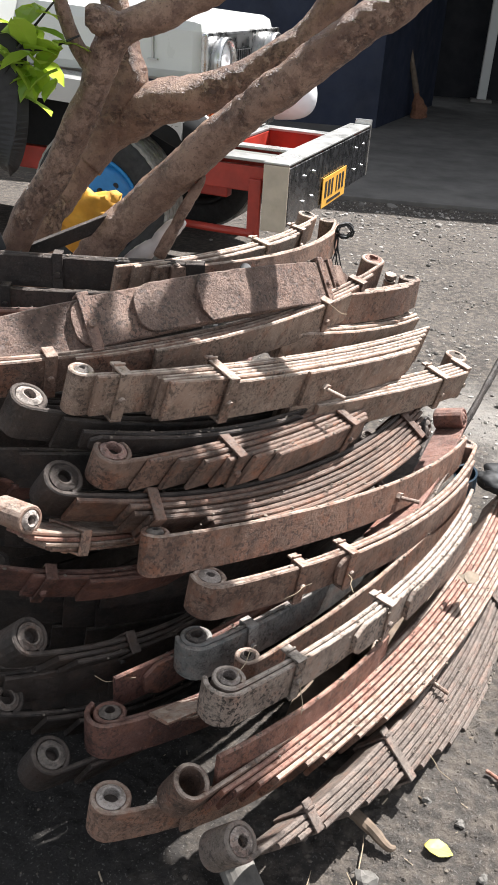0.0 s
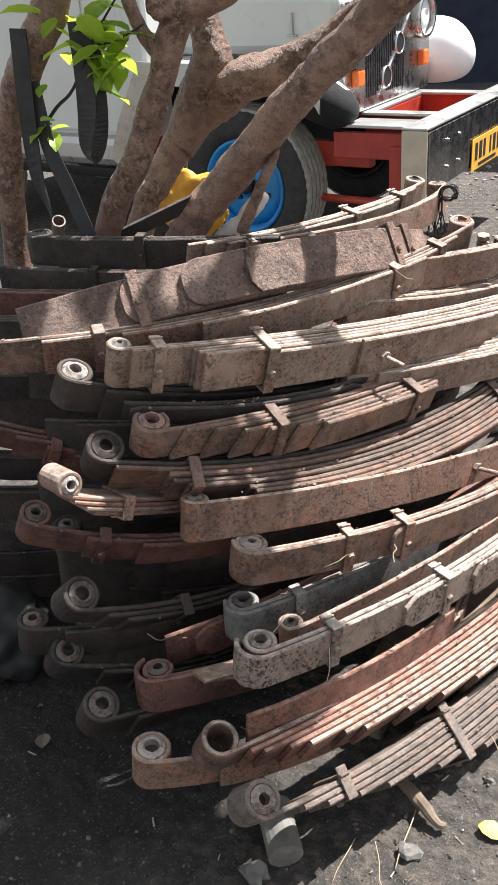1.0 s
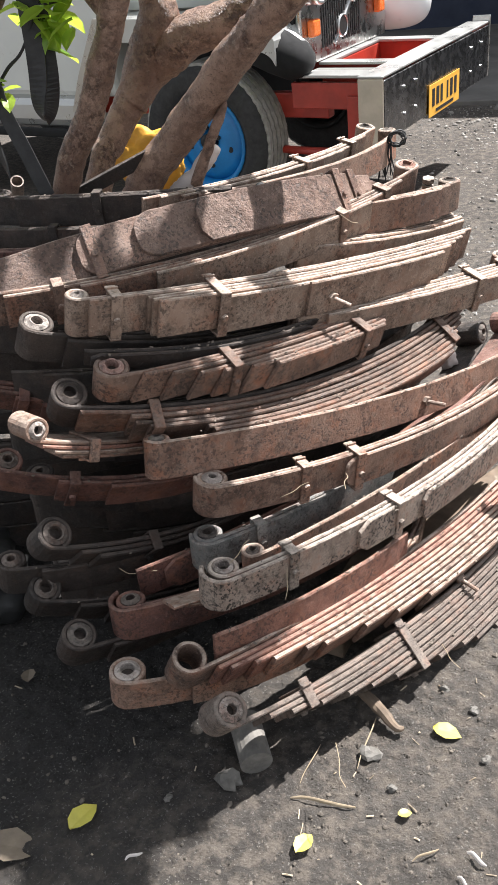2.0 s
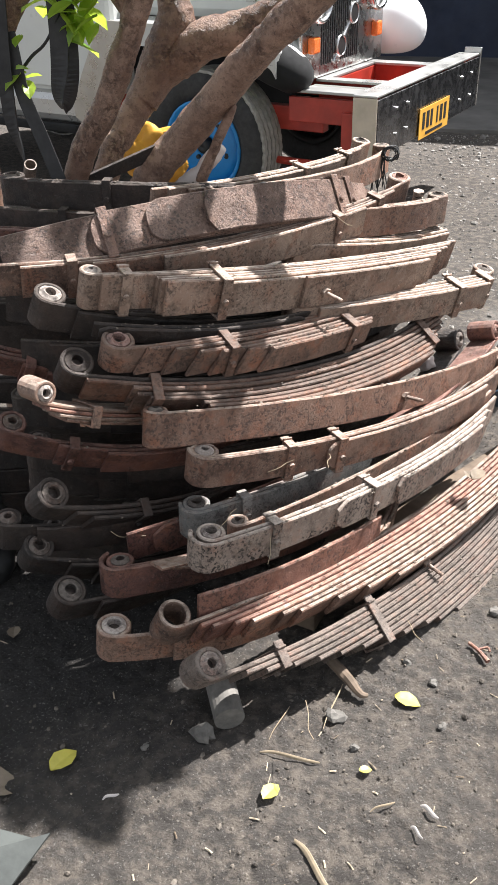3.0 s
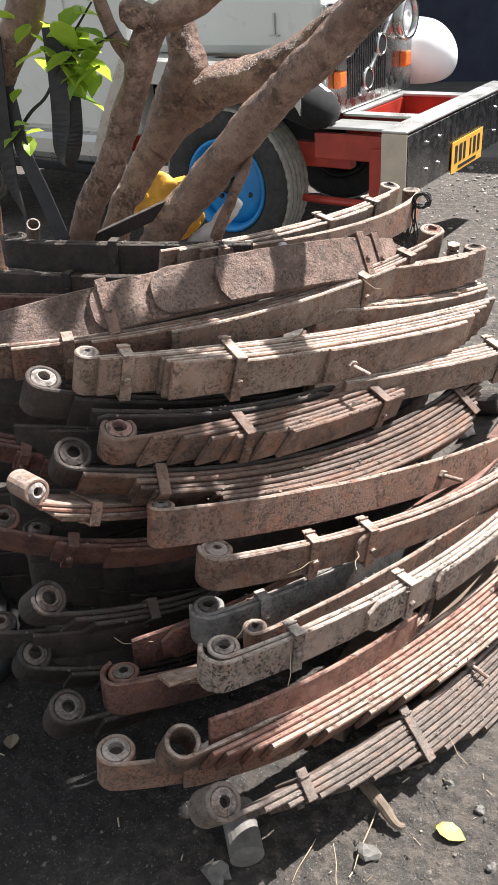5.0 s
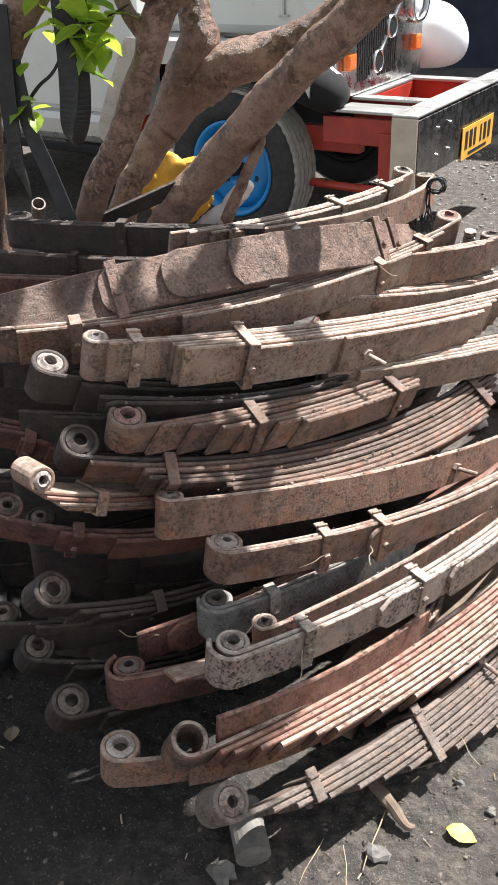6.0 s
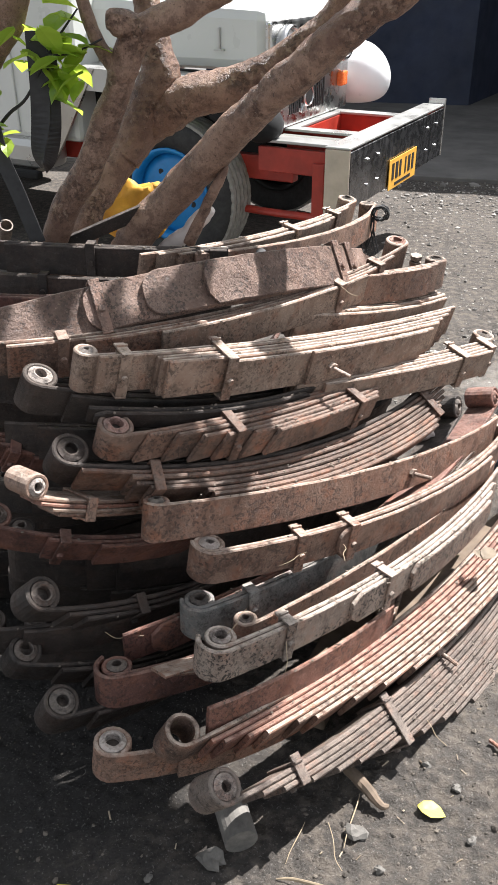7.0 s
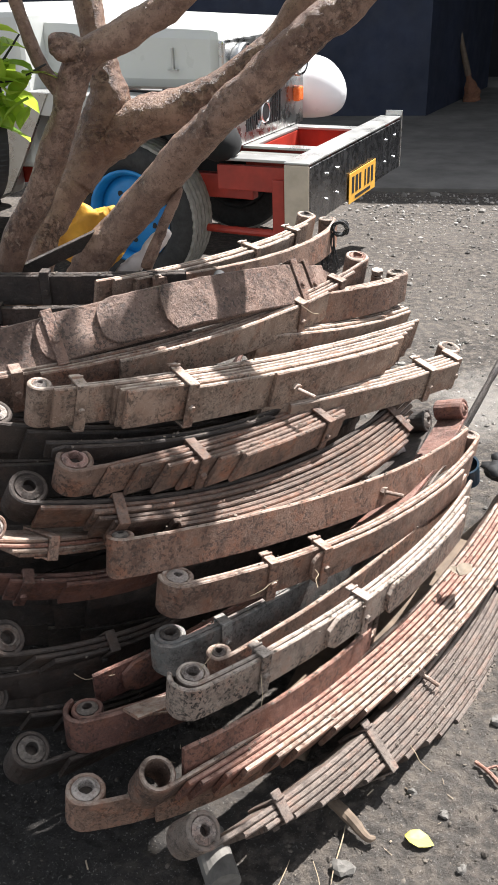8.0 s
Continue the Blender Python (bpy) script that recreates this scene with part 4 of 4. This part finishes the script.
        wheel = part("wheel", lathe(bmesh.new(), (x, y, 0.36), (0, 1, 0), ((0.03, 0.19), (0.0, 0.205), (-0.002, 0.22), (0.012, 0.22), (0.05, 0.20), (0.15, 0.21), (0.15, 0.19)), 32), paint, home, "painted steel wheel", True)
        part("tyre", lathe(bmesh.new(), (x, y, 0.36), (0, 1, 0), ((0.01, 0.215), (-0.01, 0.25), (-0.008, 0.31), (0.005, 0.34), (0.18, 0.34), (0.19, 0.31), (0.19, 0.25), (0.17, 0.215)), 40), TYRE, wheel, "black tyre", True)
        bm = bmesh.new()
        for y0, y1 in ((0.008, 0.036), (0.043, 0.072), (0.079, 0.108), (0.115, 0.144), (0.151, 0.18)):
            rings = []
            for k in range(96):
                q = 2 * math.pi * k / 96
                z0, z1 = (y0, y1) if k % 2 else (y0 + 0.006, y1 + 0.006)
                rings.append([Vector((x + r * math.cos(q), y + h, 0.36 + r * math.sin(q))) for h, r in ((z0, 0.335), (z0, 0.351), (z0 + 0.003, 0.353), (z1 - 0.003, 0.353), (z1, 0.351), (z1, 0.335))])
            sweep(bm, None, rings + rings[:1], False)
        part("tread", bm, TREAD, wheel)
        part("wheel_disc", lathe(bmesh.new(), (x, y, 0.36), (0, 1, 0), ((0.07, 0.0005), (0.06, 0.05), (0.03, 0.055), (0.025, 0.075), (0.045, 0.12), (0.04, 0.15), (0.06, 0.195), (0.075, 0.195), (0.08, 0.0005)), 32), paint, wheel, "", True)
        part("hub", lathe(bmesh.new(), (x, y, 0.36), (0, 1, 0), ((0.06, 0.0005), (0.0, 0.0005), (0.0, 0.026), (0.008, 0.034), (0.06, 0.036)), 24), BLACK, wheel, "black hub", True)
        for k in range(5):
            q = 2 * math.pi * k / 5 + 0.3
            part("wheel_nut", cylinder(bmesh.new(), (x + 0.066 * math.cos(q), y + 0.045, 0.36 + 0.066 * math.sin(q)), (x + 0.066 * math.cos(q), y + 0.012, 0.36 + 0.066 * math.sin(q)), 0.011, 6), BLACK, wheel)
            part("vent_hole", cylinder(bmesh.new(), (x + 0.118 * math.cos(q + 0.6), y + 0.06, 0.36 + 0.118 * math.sin(q + 0.6)), (x + 0.118 * math.cos(q + 0.6), y + 0.041, 0.36 + 0.118 * math.sin(q + 0.6)), 0.014, 14), BLACK, wheel)
    for ob in home.children:
        kind = ob.name.split(".")[0]
        if kind in ("grille", "bonnet", "near_wing", "wing_skirt", "wing_tip", "wing_liner", "far_wing", "body", "step", "seat"):
            ob.location.x = -0.10
        elif kind in ("wheel", "front_axle"):
            ob.location.x = -0.064
        elif kind in ("bumper", "number_plate"):
            ob.location.x = -0.035
    return home


jeep()


# ---- things about the tree ----
def ribbon(name, points, width, label, category, parent=None):
    path = smooth_path(points, 6)
    side = Vector((0.93, 0.36, 0.0))
    rings = []
    for i, q in enumerate(path):
        a, b = path[max(i - 1, 0)], path[min(i + 1, len(path) - 1)]
        d = Vector((b - a)[:3]).normalized()
        w = (side - d * side.dot(d)).normalized()
        turn = q[3] if len(q) > 3 else 0.0
        n = d.cross(w)
        w, n = w * math.cos(turn) + n * math.sin(turn), n * math.cos(turn) - w * math.sin(turn)
        c = Vector(q[:3])
        rings.append([c - w * width / 2 - n * 0.002, c + w * width / 2 - n * 0.002, c + w * width / 2 + n * 0.002, c - w * width / 2 + n * 0.002])
    bm = sweep(bmesh.new(), None, rings)
    if parent:
        return part(name, bm, STRAP, parent)
    return single(name, bm, STRAP, label, category)


ribbon("rubber_strap", [(-0.55, 1.90, 1.225, 0.2), (-0.565, 1.895, 1.05, 0.1), (-0.57, 1.895, 0.92, 0.5), (-0.561, 1.90, 0.865, 1.0), (-0.555, 1.90, 0.83, 1.3)], 0.036, "black rubber strap hanging over a tree limb", "strap")
ribbon("rubber_strap", [(-0.55, 1.915, 1.12, 0.3), (-0.535, 1.91, 0.99, 0.2), (-0.50, 1.905, 0.895, 0.1), (-0.462, 1.90, 0.785, 0.1)], 0.034, "black rubber strap hanging down to the pile", "strap")
ribbon("rubber_strap", [(-0.425, 1.935, 1.23, 0.0), (-0.426, 1.93, 1.13, 0.05), (-0.432, 1.925, 1.05, 0.25), (-0.443, 1.92, 0.99, 0.7), (-0.441, 1.92, 0.963, 1.1), (-0.430, 1.925, 0.960, 1.2), (-0.422, 1.94, 0.99, 0.8), (-0.415, 1.945, 1.05, 0.3), (-0.412, 1.948, 1.13, 0.1), (-0.412, 1.95, 1.23, 0.0)], 0.042, "black rubber strap looped over the tree", "strap")

bm = bmesh.new()
g = bmesh.ops.create_icosphere(bm, subdivisions=4, radius=1.0)
for v in bm.verts:
    q = v.co.copy()
    k = 1 + 0.3 * noise.noise(q * 1.6) - 0.35 * abs(noise.noise(q * 2.6 + Vector((4, 1, 2)))) - 0.15 * abs(noise.noise(q * 6))
    v.co = Vector((-0.425 + q.x * k * 0.135, 2.40 + q.y * k * 0.05, 0.735 + q.z * k * 0.094))
single("yellow_sack", bm, YELLOW, "crumpled yellow sack stuffed behind the tree", "sack", smooth=True)
bm = bmesh.new()
tube(bm, [(-0.255, 2.11, 0.70, 0.018), (-0.215, 2.11, 0.735, 0.021), (-0.17, 2.11, 0.770, 0.019), (-0.137, 2.11, 0.80, 0.022), (-0.102, 2.11, 0.834, 0.012)], 12, 6, 0.35)
single("pale_rag", bm, RAG, "rolled pale rag tucked behind the stems", "rag", smooth=True)
bm = box(-0.17, 0.17, -0.006, 0.006, -0.018, 0.016, bevel=0.002)
single("spring_leaf", bm, STEEL_DARK, "single dark leaf leaning on the tree", "spring leaf", m=pose(-0.345, 2.025, 0.798, 12, -19, 30))
bm = lathe(bmesh.new(), (0, 0, 0), (0, 0, 1), ((0, 0.013), (0, 0.016), (0.09, 0.016), (0.09, 0.013)), 16)
single("pipe_offcut", bm, STEEL_GREY, "short grey pipe offcut on top of the pile", "pipe", m=pose(-0.60, 1.97, 0.75, 30, 35, 0))


def wire_bundle():
    home = thing("wire_bundle", pose(0.245, 2.50, 0.735), "bundle of black wire tied to a spring eye", "wire")
    rng = random.Random(5)
    for k in range(6):
        r = rng.uniform(0.016, 0.028)
        pts = []
        for i in range(11):
            q = i / 10 * 2 * math.pi
            pts.append((0.017 + r * math.cos(q), 0.01 * math.sin(q * 2 + k), 0.01 + r * math.sin(q) * 0.8 + rng.uniform(-0.003, 0.003), 0.0018))
        part("wire_loop", tube(bmesh.new(), pts, 6, 3), BLACK, home)
    for k in range(9):
        x = rng.uniform(-0.03, 0.005)
        part("wire_end", tube(bmesh.new(), [(0, 0, 0, 0.0018), (x, -0.01, -0.035, 0.0018), (x + rng.uniform(-0.012, 0.02), -0.02, -0.095 + rng.uniform(-0.01, 0.015), 0.0015)], 6, 4), BLACK, home)


wire_bundle()
bolt = thing("bolt", pose(0.386, 2.2, 0.69, 8, 6, 0), "dark steel bolt with stacked nuts on the pile", "bolt")
part("shank", cylinder(bmesh.new(), (0, 0, -0.04), (0, 0, 0.030), 0.008, 12), STEEL_DARK, bolt)
for z in (0.0, 0.014, 0.030):
    part("nut", cylinder(bmesh.new(), (0, 0, z), (0, 0, z + 0.011), 0.0145, 6), STEEL_DUSTY, bolt)
bm = lathe(bmesh.new(), (0, 0, 0), (0, 0, 1), ((0, 0.018), (0, 0.024), (0.075, 0.030), (0.075, 0.025)), 20)
single("blue_cup", bm, plain("dark_blue_plastic", (0.01, 0.035, 0.06), 0.35, 0.0, 0.3, 20.0, 0.05), "dark blue plastic pipe end", "pipe", m=pose(0.655, 2.13, 0.20, 25, -12, 0))
bm = bmesh.new()
bmesh.ops.create_icosphere(bm, subdivisions=4, radius=1.0)
for v in bm.verts:
    q = v.co.copy()
    k = 1 + 0.5 * noise.noise(q * 1.5) + 0.25 * noise.noise(q * 4)
    v.co = Vector((0.79 + q.x * k * 0.09, 2.20 + q.y * k * 0.06, 0.20 + q.z * k * 0.035))
single("black_rag", bm, BLACK, "crumpled black oily rag on the spring ends", "rag", smooth=True)
bm = bmesh.new()
tube(bm, [(0.60, 2.25, 0.21, 0.012), (0.68, 2.38, 0.335, 0.010), (0.74, 2.5, 0.42, 0.011), (0.85, 2.68, 0.56, 0.010), (0.93, 2.82, 0.66, 0.009)], 9, 5, 0.25)
single("rusty_rod", bm, STEEL_DARK, "rough rusty rod leaning out of the pile", "rod")

# broom and pale post in the garage
home = thing("broom", pose(0.77, 10.5, 0.02, -4, -17, 0), "straw broom leaning on the garage wall", "broom")
BROOM = plain("dark_broom_fibre", (0.20, 0.09, 0.05), 0.9, 0.0, 0.4, 40.0, 0.5)
part("broom_head", tube(bmesh.new(), [(0, 0, 0.0, 0.10), (0, 0, 0.1, 0.09), (0, 0, 0.22, 0.04), (0, 0, 0.3, 0.025)], 10, 4, 0.4, 0.5), BROOM, home)
part("broom_handle", tube(bmesh.new(), [(0, 0, 0.28, 0.036), (0, 0, 0.6, 0.03), (0, 0, 1.02, 0.028)], 8, 3), WOOD, home)
home = thing("tall_post", pose(1.62, 12.6, 0.02), "pale grey post at the back of the garage", "post")
part("post", box(-0.06, 0.06, -0.05, 0.05, 0.0, 3.1, bevel=0.01), PAINT_GREY, home)
part("foot", box(-0.14, 0.14, -0.1, 0.1, 0.0, 0.04, bevel=0.01), CONCRETE, home)

# ---- props under the pile and litter on the ground ----
single("timber_prop", box(-0.045, 0.045, -0.30, 0.30, 0, 0.045, bevel=0.006, m=pose(0.36, 1.64, 0.0, 0, 0, -10)), WOOD, "weathered timber under the springs", "timber")
single("timber_prop", box(-0.05, 0.05, -0.35, 0.35, 0, 0.055, bevel=0.006, m=pose(0.62, 1.95, 0.0, 0, 0, -30)), WOOD, "weathered timber under the springs", "timber")
bm = cylinder(bmesh.new(), (0.212, 1.12, 0.035), (0.262, 1.04, 0.028), 0.030, 20)
bmesh.ops.bevel(bm, geom=[e for e in bm.edges if len(e.link_faces) == 2 and e.calc_face_angle(0) > 1], offset=0.004, segments=2, affect="EDGES")
single("concrete_stub", bm, STONE, "short round concrete core under the lowest spring", "concrete core")
bm = bmesh.new()
tube(bm, [(0.40, 1.25, 0.03, 0.011), (0.455, 1.21, 0.022, 0.010), (0.485, 1.185, 0.015, 0.008), (0.50, 1.19, 0.010, 0.004)], 10, 6, 0.5)
single("dry_stick", bm, WOOD, "broken dry stick beside the pile", "stick")


def ground_leaf(x, y, turn, size, mat, label):
    bm = bmesh.new()
    leaf_blade(bm, Vector((0, 0, 0.012)), Vector((1, 0, 0.05)), Vector((0, 0, 1)), size)
    single("fallen_leaf", bm, mat, label, "leaf", "fallen leaves", m=pose(x, y, ground_height(x, y), 0, 0, turn))


ground_leaf(0.552, 1.205, 0, 0.052, LEAF_YELLOW, "pale yellow fallen leaf")
ground_leaf(0.372, 0.905, 70, 0.045, LEAF_YELLOW, "small yellow fallen leaf")
ground_leaf(-0.02, 0.845, 75, 0.065, LEAF_YELLOW, "long yellow fallen leaf")
ground_leaf(-0.15, 0.785, 10, 0.09, LEAF_DRY, "dry brown fallen leaf")
ground_leaf(-0.27, 1.12, 120, 0.045, LEAF_DRY, "dry curled leaf lying on the dirt")
ground_leaf(0.52, 1.02, 30, 0.025, LEAF_YELLOW, "small yellow fallen leaf")

for x, y, r, sd, label in ((0.215, 1.013, 0.026, 1, "rough dark grey stone lying on the dirt"), (0.45, 1.125, 0.020, 2, "pale grey stone lying on the dirt"), (0.726, 1.509, 0.016, 3, "pale grey stone lying on the dirt"), (0.653, 1.165, 0.010, 4, "small flat stone lying on the dirt"), (0.12, 0.95, 0.010, 5, "small grey stone lying on the dirt"), (0.83, 1.60, 0.018, 6, "grey stone lying on the dirt"), (0.56, 1.31, 0.012, 7, "small grey stone lying on the dirt"), (0.90, 3.1, 0.03, 8, "pale grey stone lying on the dirt"), (0.62, 1.27, 0.011, 9, "small grey stone lying on the dirt"), (0.50, 1.07, 0.010, 10, "small grey stone lying on the dirt")):
    bm = icicle_stone(bmesh.new(), (0, 0, r * 0.35), r, 0.75, sd)
    single("stone", bm, STONE, label, "stone", "stones on the dirt", m=pose(x, y, ground_height(x, y)))

for x, y, turn, ln, w, mat, label in ((0.39, 1.012, 5, 0.115, 0.007, STRAW, "dry straw sliver lying on the dirt"), (0.44, 1.15, 85, 0.12, 0.004, STRAW, "dry straw stalk lying on the dirt"), (0.655, 0.975, -25, 0.036, 0.008, RAG, "scrap of pale foil"), (0.64, 0.93, -35, 0.028, 0.007, RAG, "cigarette stub lying on the dirt"), (0.575, 0.963, 40, 0.05, 0.005, STRAW, "dry straw sliver lying on the dirt"), (0.49, 0.815, -40, 0.12, 0.012, STRAW, "long dry leaf strip"), (0.11, 0.83, 40, 0.03, 0.006, RAG, "scrap of pale paper"), (0.35, 1.08, 80, 0.09, 0.003, STRAW, "dry straw stalk lying on the dirt")):
    bm = bmesh.new()
    tube(bm, [(-ln / 2, 0, 0.006, w * 0.25), (-ln / 4, w * 0.3, 0.010, w * 0.5), (ln / 4, -w * 0.3, 0.009, w * 0.5), (ln / 2, 0, 0.006, w * 0.2)], 7, 4, 0.2, 0.4)
    single("litter", bm, mat, label, "litter", "litter on the dirt", m=pose(x, y, ground_height(x, y), 0, 0, turn))
bm = bmesh.new()
tube(bm, [(-0.03, 0, 0.008, 0.004), (0.0, 0, 0.009, 0.004), (0.03, -0.004, 0.007, 0.0055)], 8, 3)
tube(bm, [(-0.005, 0.004, 0.008, 0.003), (0.004, 0.02, 0.012, 0.003), (0.014, 0.016, 0.010, 0.003)], 6, 3)
single("rusty_bolt", bm, STEEL_RED, "rusty hooked bolt on the dirt", "bolt", m=pose(0.70, 1.375, ground_height(0.70, 1.375), 0, 0, -40))
bm = sweep(bmesh.new(), None, [[Vector((-0.25, 0.70, z)), Vector((0.04, 0.705, z + 0.012)), Vector((0.062, 0.712, z + 0.03)), Vector((0.03, 0.60, z)), Vector((-0.25, 0.52, z))] for z in (0.02, 0.024)])
single("metal_sheet", bm, plain("tarnished_sheet", (0.085, 0.092, 0.085), 0.6, 0.2, 0.4, 14.0, 0.2), "grey sheet metal offcut lying on the dirt", "metal sheet")
bm = bmesh.new()
bmesh.ops.create_icosphere(bm, subdivisions=4, radius=1.0)
for v in bm.verts:
    q = v.co.copy()
    k = 1 + 0.4 * noise.noise(q * 1.5 + Vector((3, 0, 0))) + 0.2 * noise.noise(q * 4)
    v.co = Vector((-0.50 + q.x * k * 0.12, 1.32 + q.y * k * 0.10, 0.08 + q.z * k * 0.10))
single("black_bag", bm, BLACK, "crumpled black plastic bag beside the pile", "bag", smooth=True)


def gravel():
    rng = np.random.RandomState(7)
    base = bmesh.new()
    bmesh.ops.create_icosphere(base, subdivisions=1, radius=1.0)
    bv = np.array([v.co[:] for v in base.verts])
    bf = [[v.index for v in f.verts] for f in base.faces]
    base.free()
    spots = [(rng.uniform(-0.7, 1.3), rng.uniform(0.4, 2.4), rng.gamma(1.5, 0.0012) + 0.0009) for _ in range(14000)]
    far = [(rng.uniform(-0.3, 2.6), rng.uniform(2.3, 6.2), rng.gamma(1.4, 0.0024) + 0.0015) for _ in range(9000)]
    far += [(rng.normal(0.35, 0.5), rng.normal(5.75, 0.35), rng.gamma(1.3, 0.0055) + 0.003) for _ in range(420)]
    for some, low, high, label in ((spots, (0.045, 0.038, 0.031, 1), (0.15, 0.128, 0.104, 1), "loose brown grit on the dirt"), (far, (0.07, 0.065, 0.058, 1), (0.40, 0.375, 0.34, 1), "loose pale grey gravel on the dirt")):
        verts, faces = [], []
        for x, y, r in some:
            if math.hypot(x + 0.45, y - 1.25) < 0.85 and rng.uniform() < 0.85:
                continue
            k = len(verts)
            z = ground_height(x, y)
            sq = rng.uniform(0.5, 1.0, 3) * r
            for v in bv * (1 + rng.uniform(-0.25, 0.25, (len(bv), 1))):
                verts.append((x + v[0] * sq[0], y + v[1] * sq[1], z + r * 0.1 + v[2] * sq[2] * 0.8))
            faces += [[q + k for q in f] for f in bf]
        me = bpy.data.meshes.new("gravel")
        me.from_pydata(verts, [], faces)
        m, nt, b = material("gravel_grit", 0.95)
        rnd = nt.nodes.new("ShaderNodeNewGeometry").outputs["Random Per Island"]
        nt.links.new(ramp(nt, rnd, 0.0, 1.0, low, high), b.inputs["Base Color"])
        me.materials.append(m)
        tagged(new("gravel", me), label, "gravel", kind="stuff")


gravel()


def chaff():
    """Fine straw, bark chips and grit scattered on the dirt."""
    rng = random.Random(21)
    verts, faces = [], []
    for i in range(420):
        x, y = rng.uniform(-0.4, 1.2), rng.uniform(0.45, 2.4)
        if math.hypot(x + 0.45, y - 1.25) < 0.8 and rng.random() < 0.8:
            continue
        z = ground_height(x, y) + 0.003
        ln, w, q = rng.uniform(0.004, 0.022), rng.uniform(0.0006, 0.0018), rng.uniform(0, 6.28)
        c, sn = math.cos(q), math.sin(q)
        k = len(verts)
        for u, v, h in ((-1, -1, 0), (1, -1, 0), (1, 1, 0), (-1, 1, 0), (0, 0, 1)):
            verts.append((x + c * u * ln / 2 - sn * v * w, y + sn * u * ln / 2 + c * v * w, z + h * w * 1.2))
        faces += [(k, k + 1, k + 4), (k + 1, k + 2, k + 4), (k + 2, k + 3, k + 4), (k + 3, k, k + 4)]
    me = bpy.data.meshes.new("chaff")
    me.from_pydata(verts, [], faces)
    m, nt, b = material("chaff_mix", 0.9)
    rnd = nt.nodes.new("ShaderNodeNewGeometry").outputs["Random Per Island"]
    nt.links.new(ramp(nt, rnd, 0.0, 1.0, (0.10, 0.07, 0.045, 1), (0.48, 0.40, 0.29, 1)), b.inputs["Base Color"])
    me.materials.append(m)
    tagged(new("chaff", me), "scattered straw and bark chips on the dirt", "litter", kind="stuff")


chaff()

bm = bmesh.new()
leaf_blade(bm, Vector((0.63, 1.72, 0.205)), Vector((0.4, 0.9, 0.25)), Vector((0, -0.3, 1)).normalized(), 0.05)
leaf_blade(bm, Vector((0.63, 1.72, 0.205)), Vector((-0.5, 0.6, 0.3)), Vector((0.2, 0, 1)).normalized(), 0.035)
single("dry_leaf", bm, LEAF_DRY, "curled dry leaf lying on the springs", "leaf")
bm = bmesh.new()
bmesh.ops.create_icosphere(bm, subdivisions=3, radius=1.0)
for v in bm.verts:
    q = v.co.copy()
    k = 1 + 0.6 * noise.noise(q * 1.8 + Vector((5, 1, 0)))
    v.co = Vector((0.462 + q.x * k * 0.02, 2.066 + q.y * k * 0.02, 0.32 + q.z * k * 0.025))
single("paper_scrap", bm, RAG, "crumpled pale paper stuck between the springs", "paper", smooth=True)


def dry_stems():
    """Loose straw caught on the clamps and eyes."""
    rng = random.Random(9)
    for x, y, z, ln in ((0.30, 1.20, 0.36, 0.035), (0.30, 1.36, 0.43, 0.06), (0.22, 1.24, 0.38, 0.05), (0.02, 1.24, 0.27, 0.07), (0.41, 1.05, 0.12, 0.08), (0.36, 1.40, 0.43, 0.05), (0.55, 1.33, 0.10, 0.06), (0.24, 1.75, 0.66, 0.06), (0.30, 1.83, 0.75, 0.05)):
        bm = bmesh.new()
        pts, p = [], Vector((x, y, z))
        d = Vector((rng.uniform(-1, 1), rng.uniform(-0.8, 0.2), rng.uniform(-0.5, 0.5))).normalized()
        for i in range(4):
            pts.append((*p, 0.0007))
            p = p + d * ln / 3 + Vector((rng.uniform(-1, 1), rng.uniform(-1, 1), rng.uniform(-1, 1))) * 0.008
        tube(bm, pts, 5, 3)
        single("straw", bm, STRAW, "bent dry straw caught on a spring", "straw", "straws on the springs")


dry_stems()
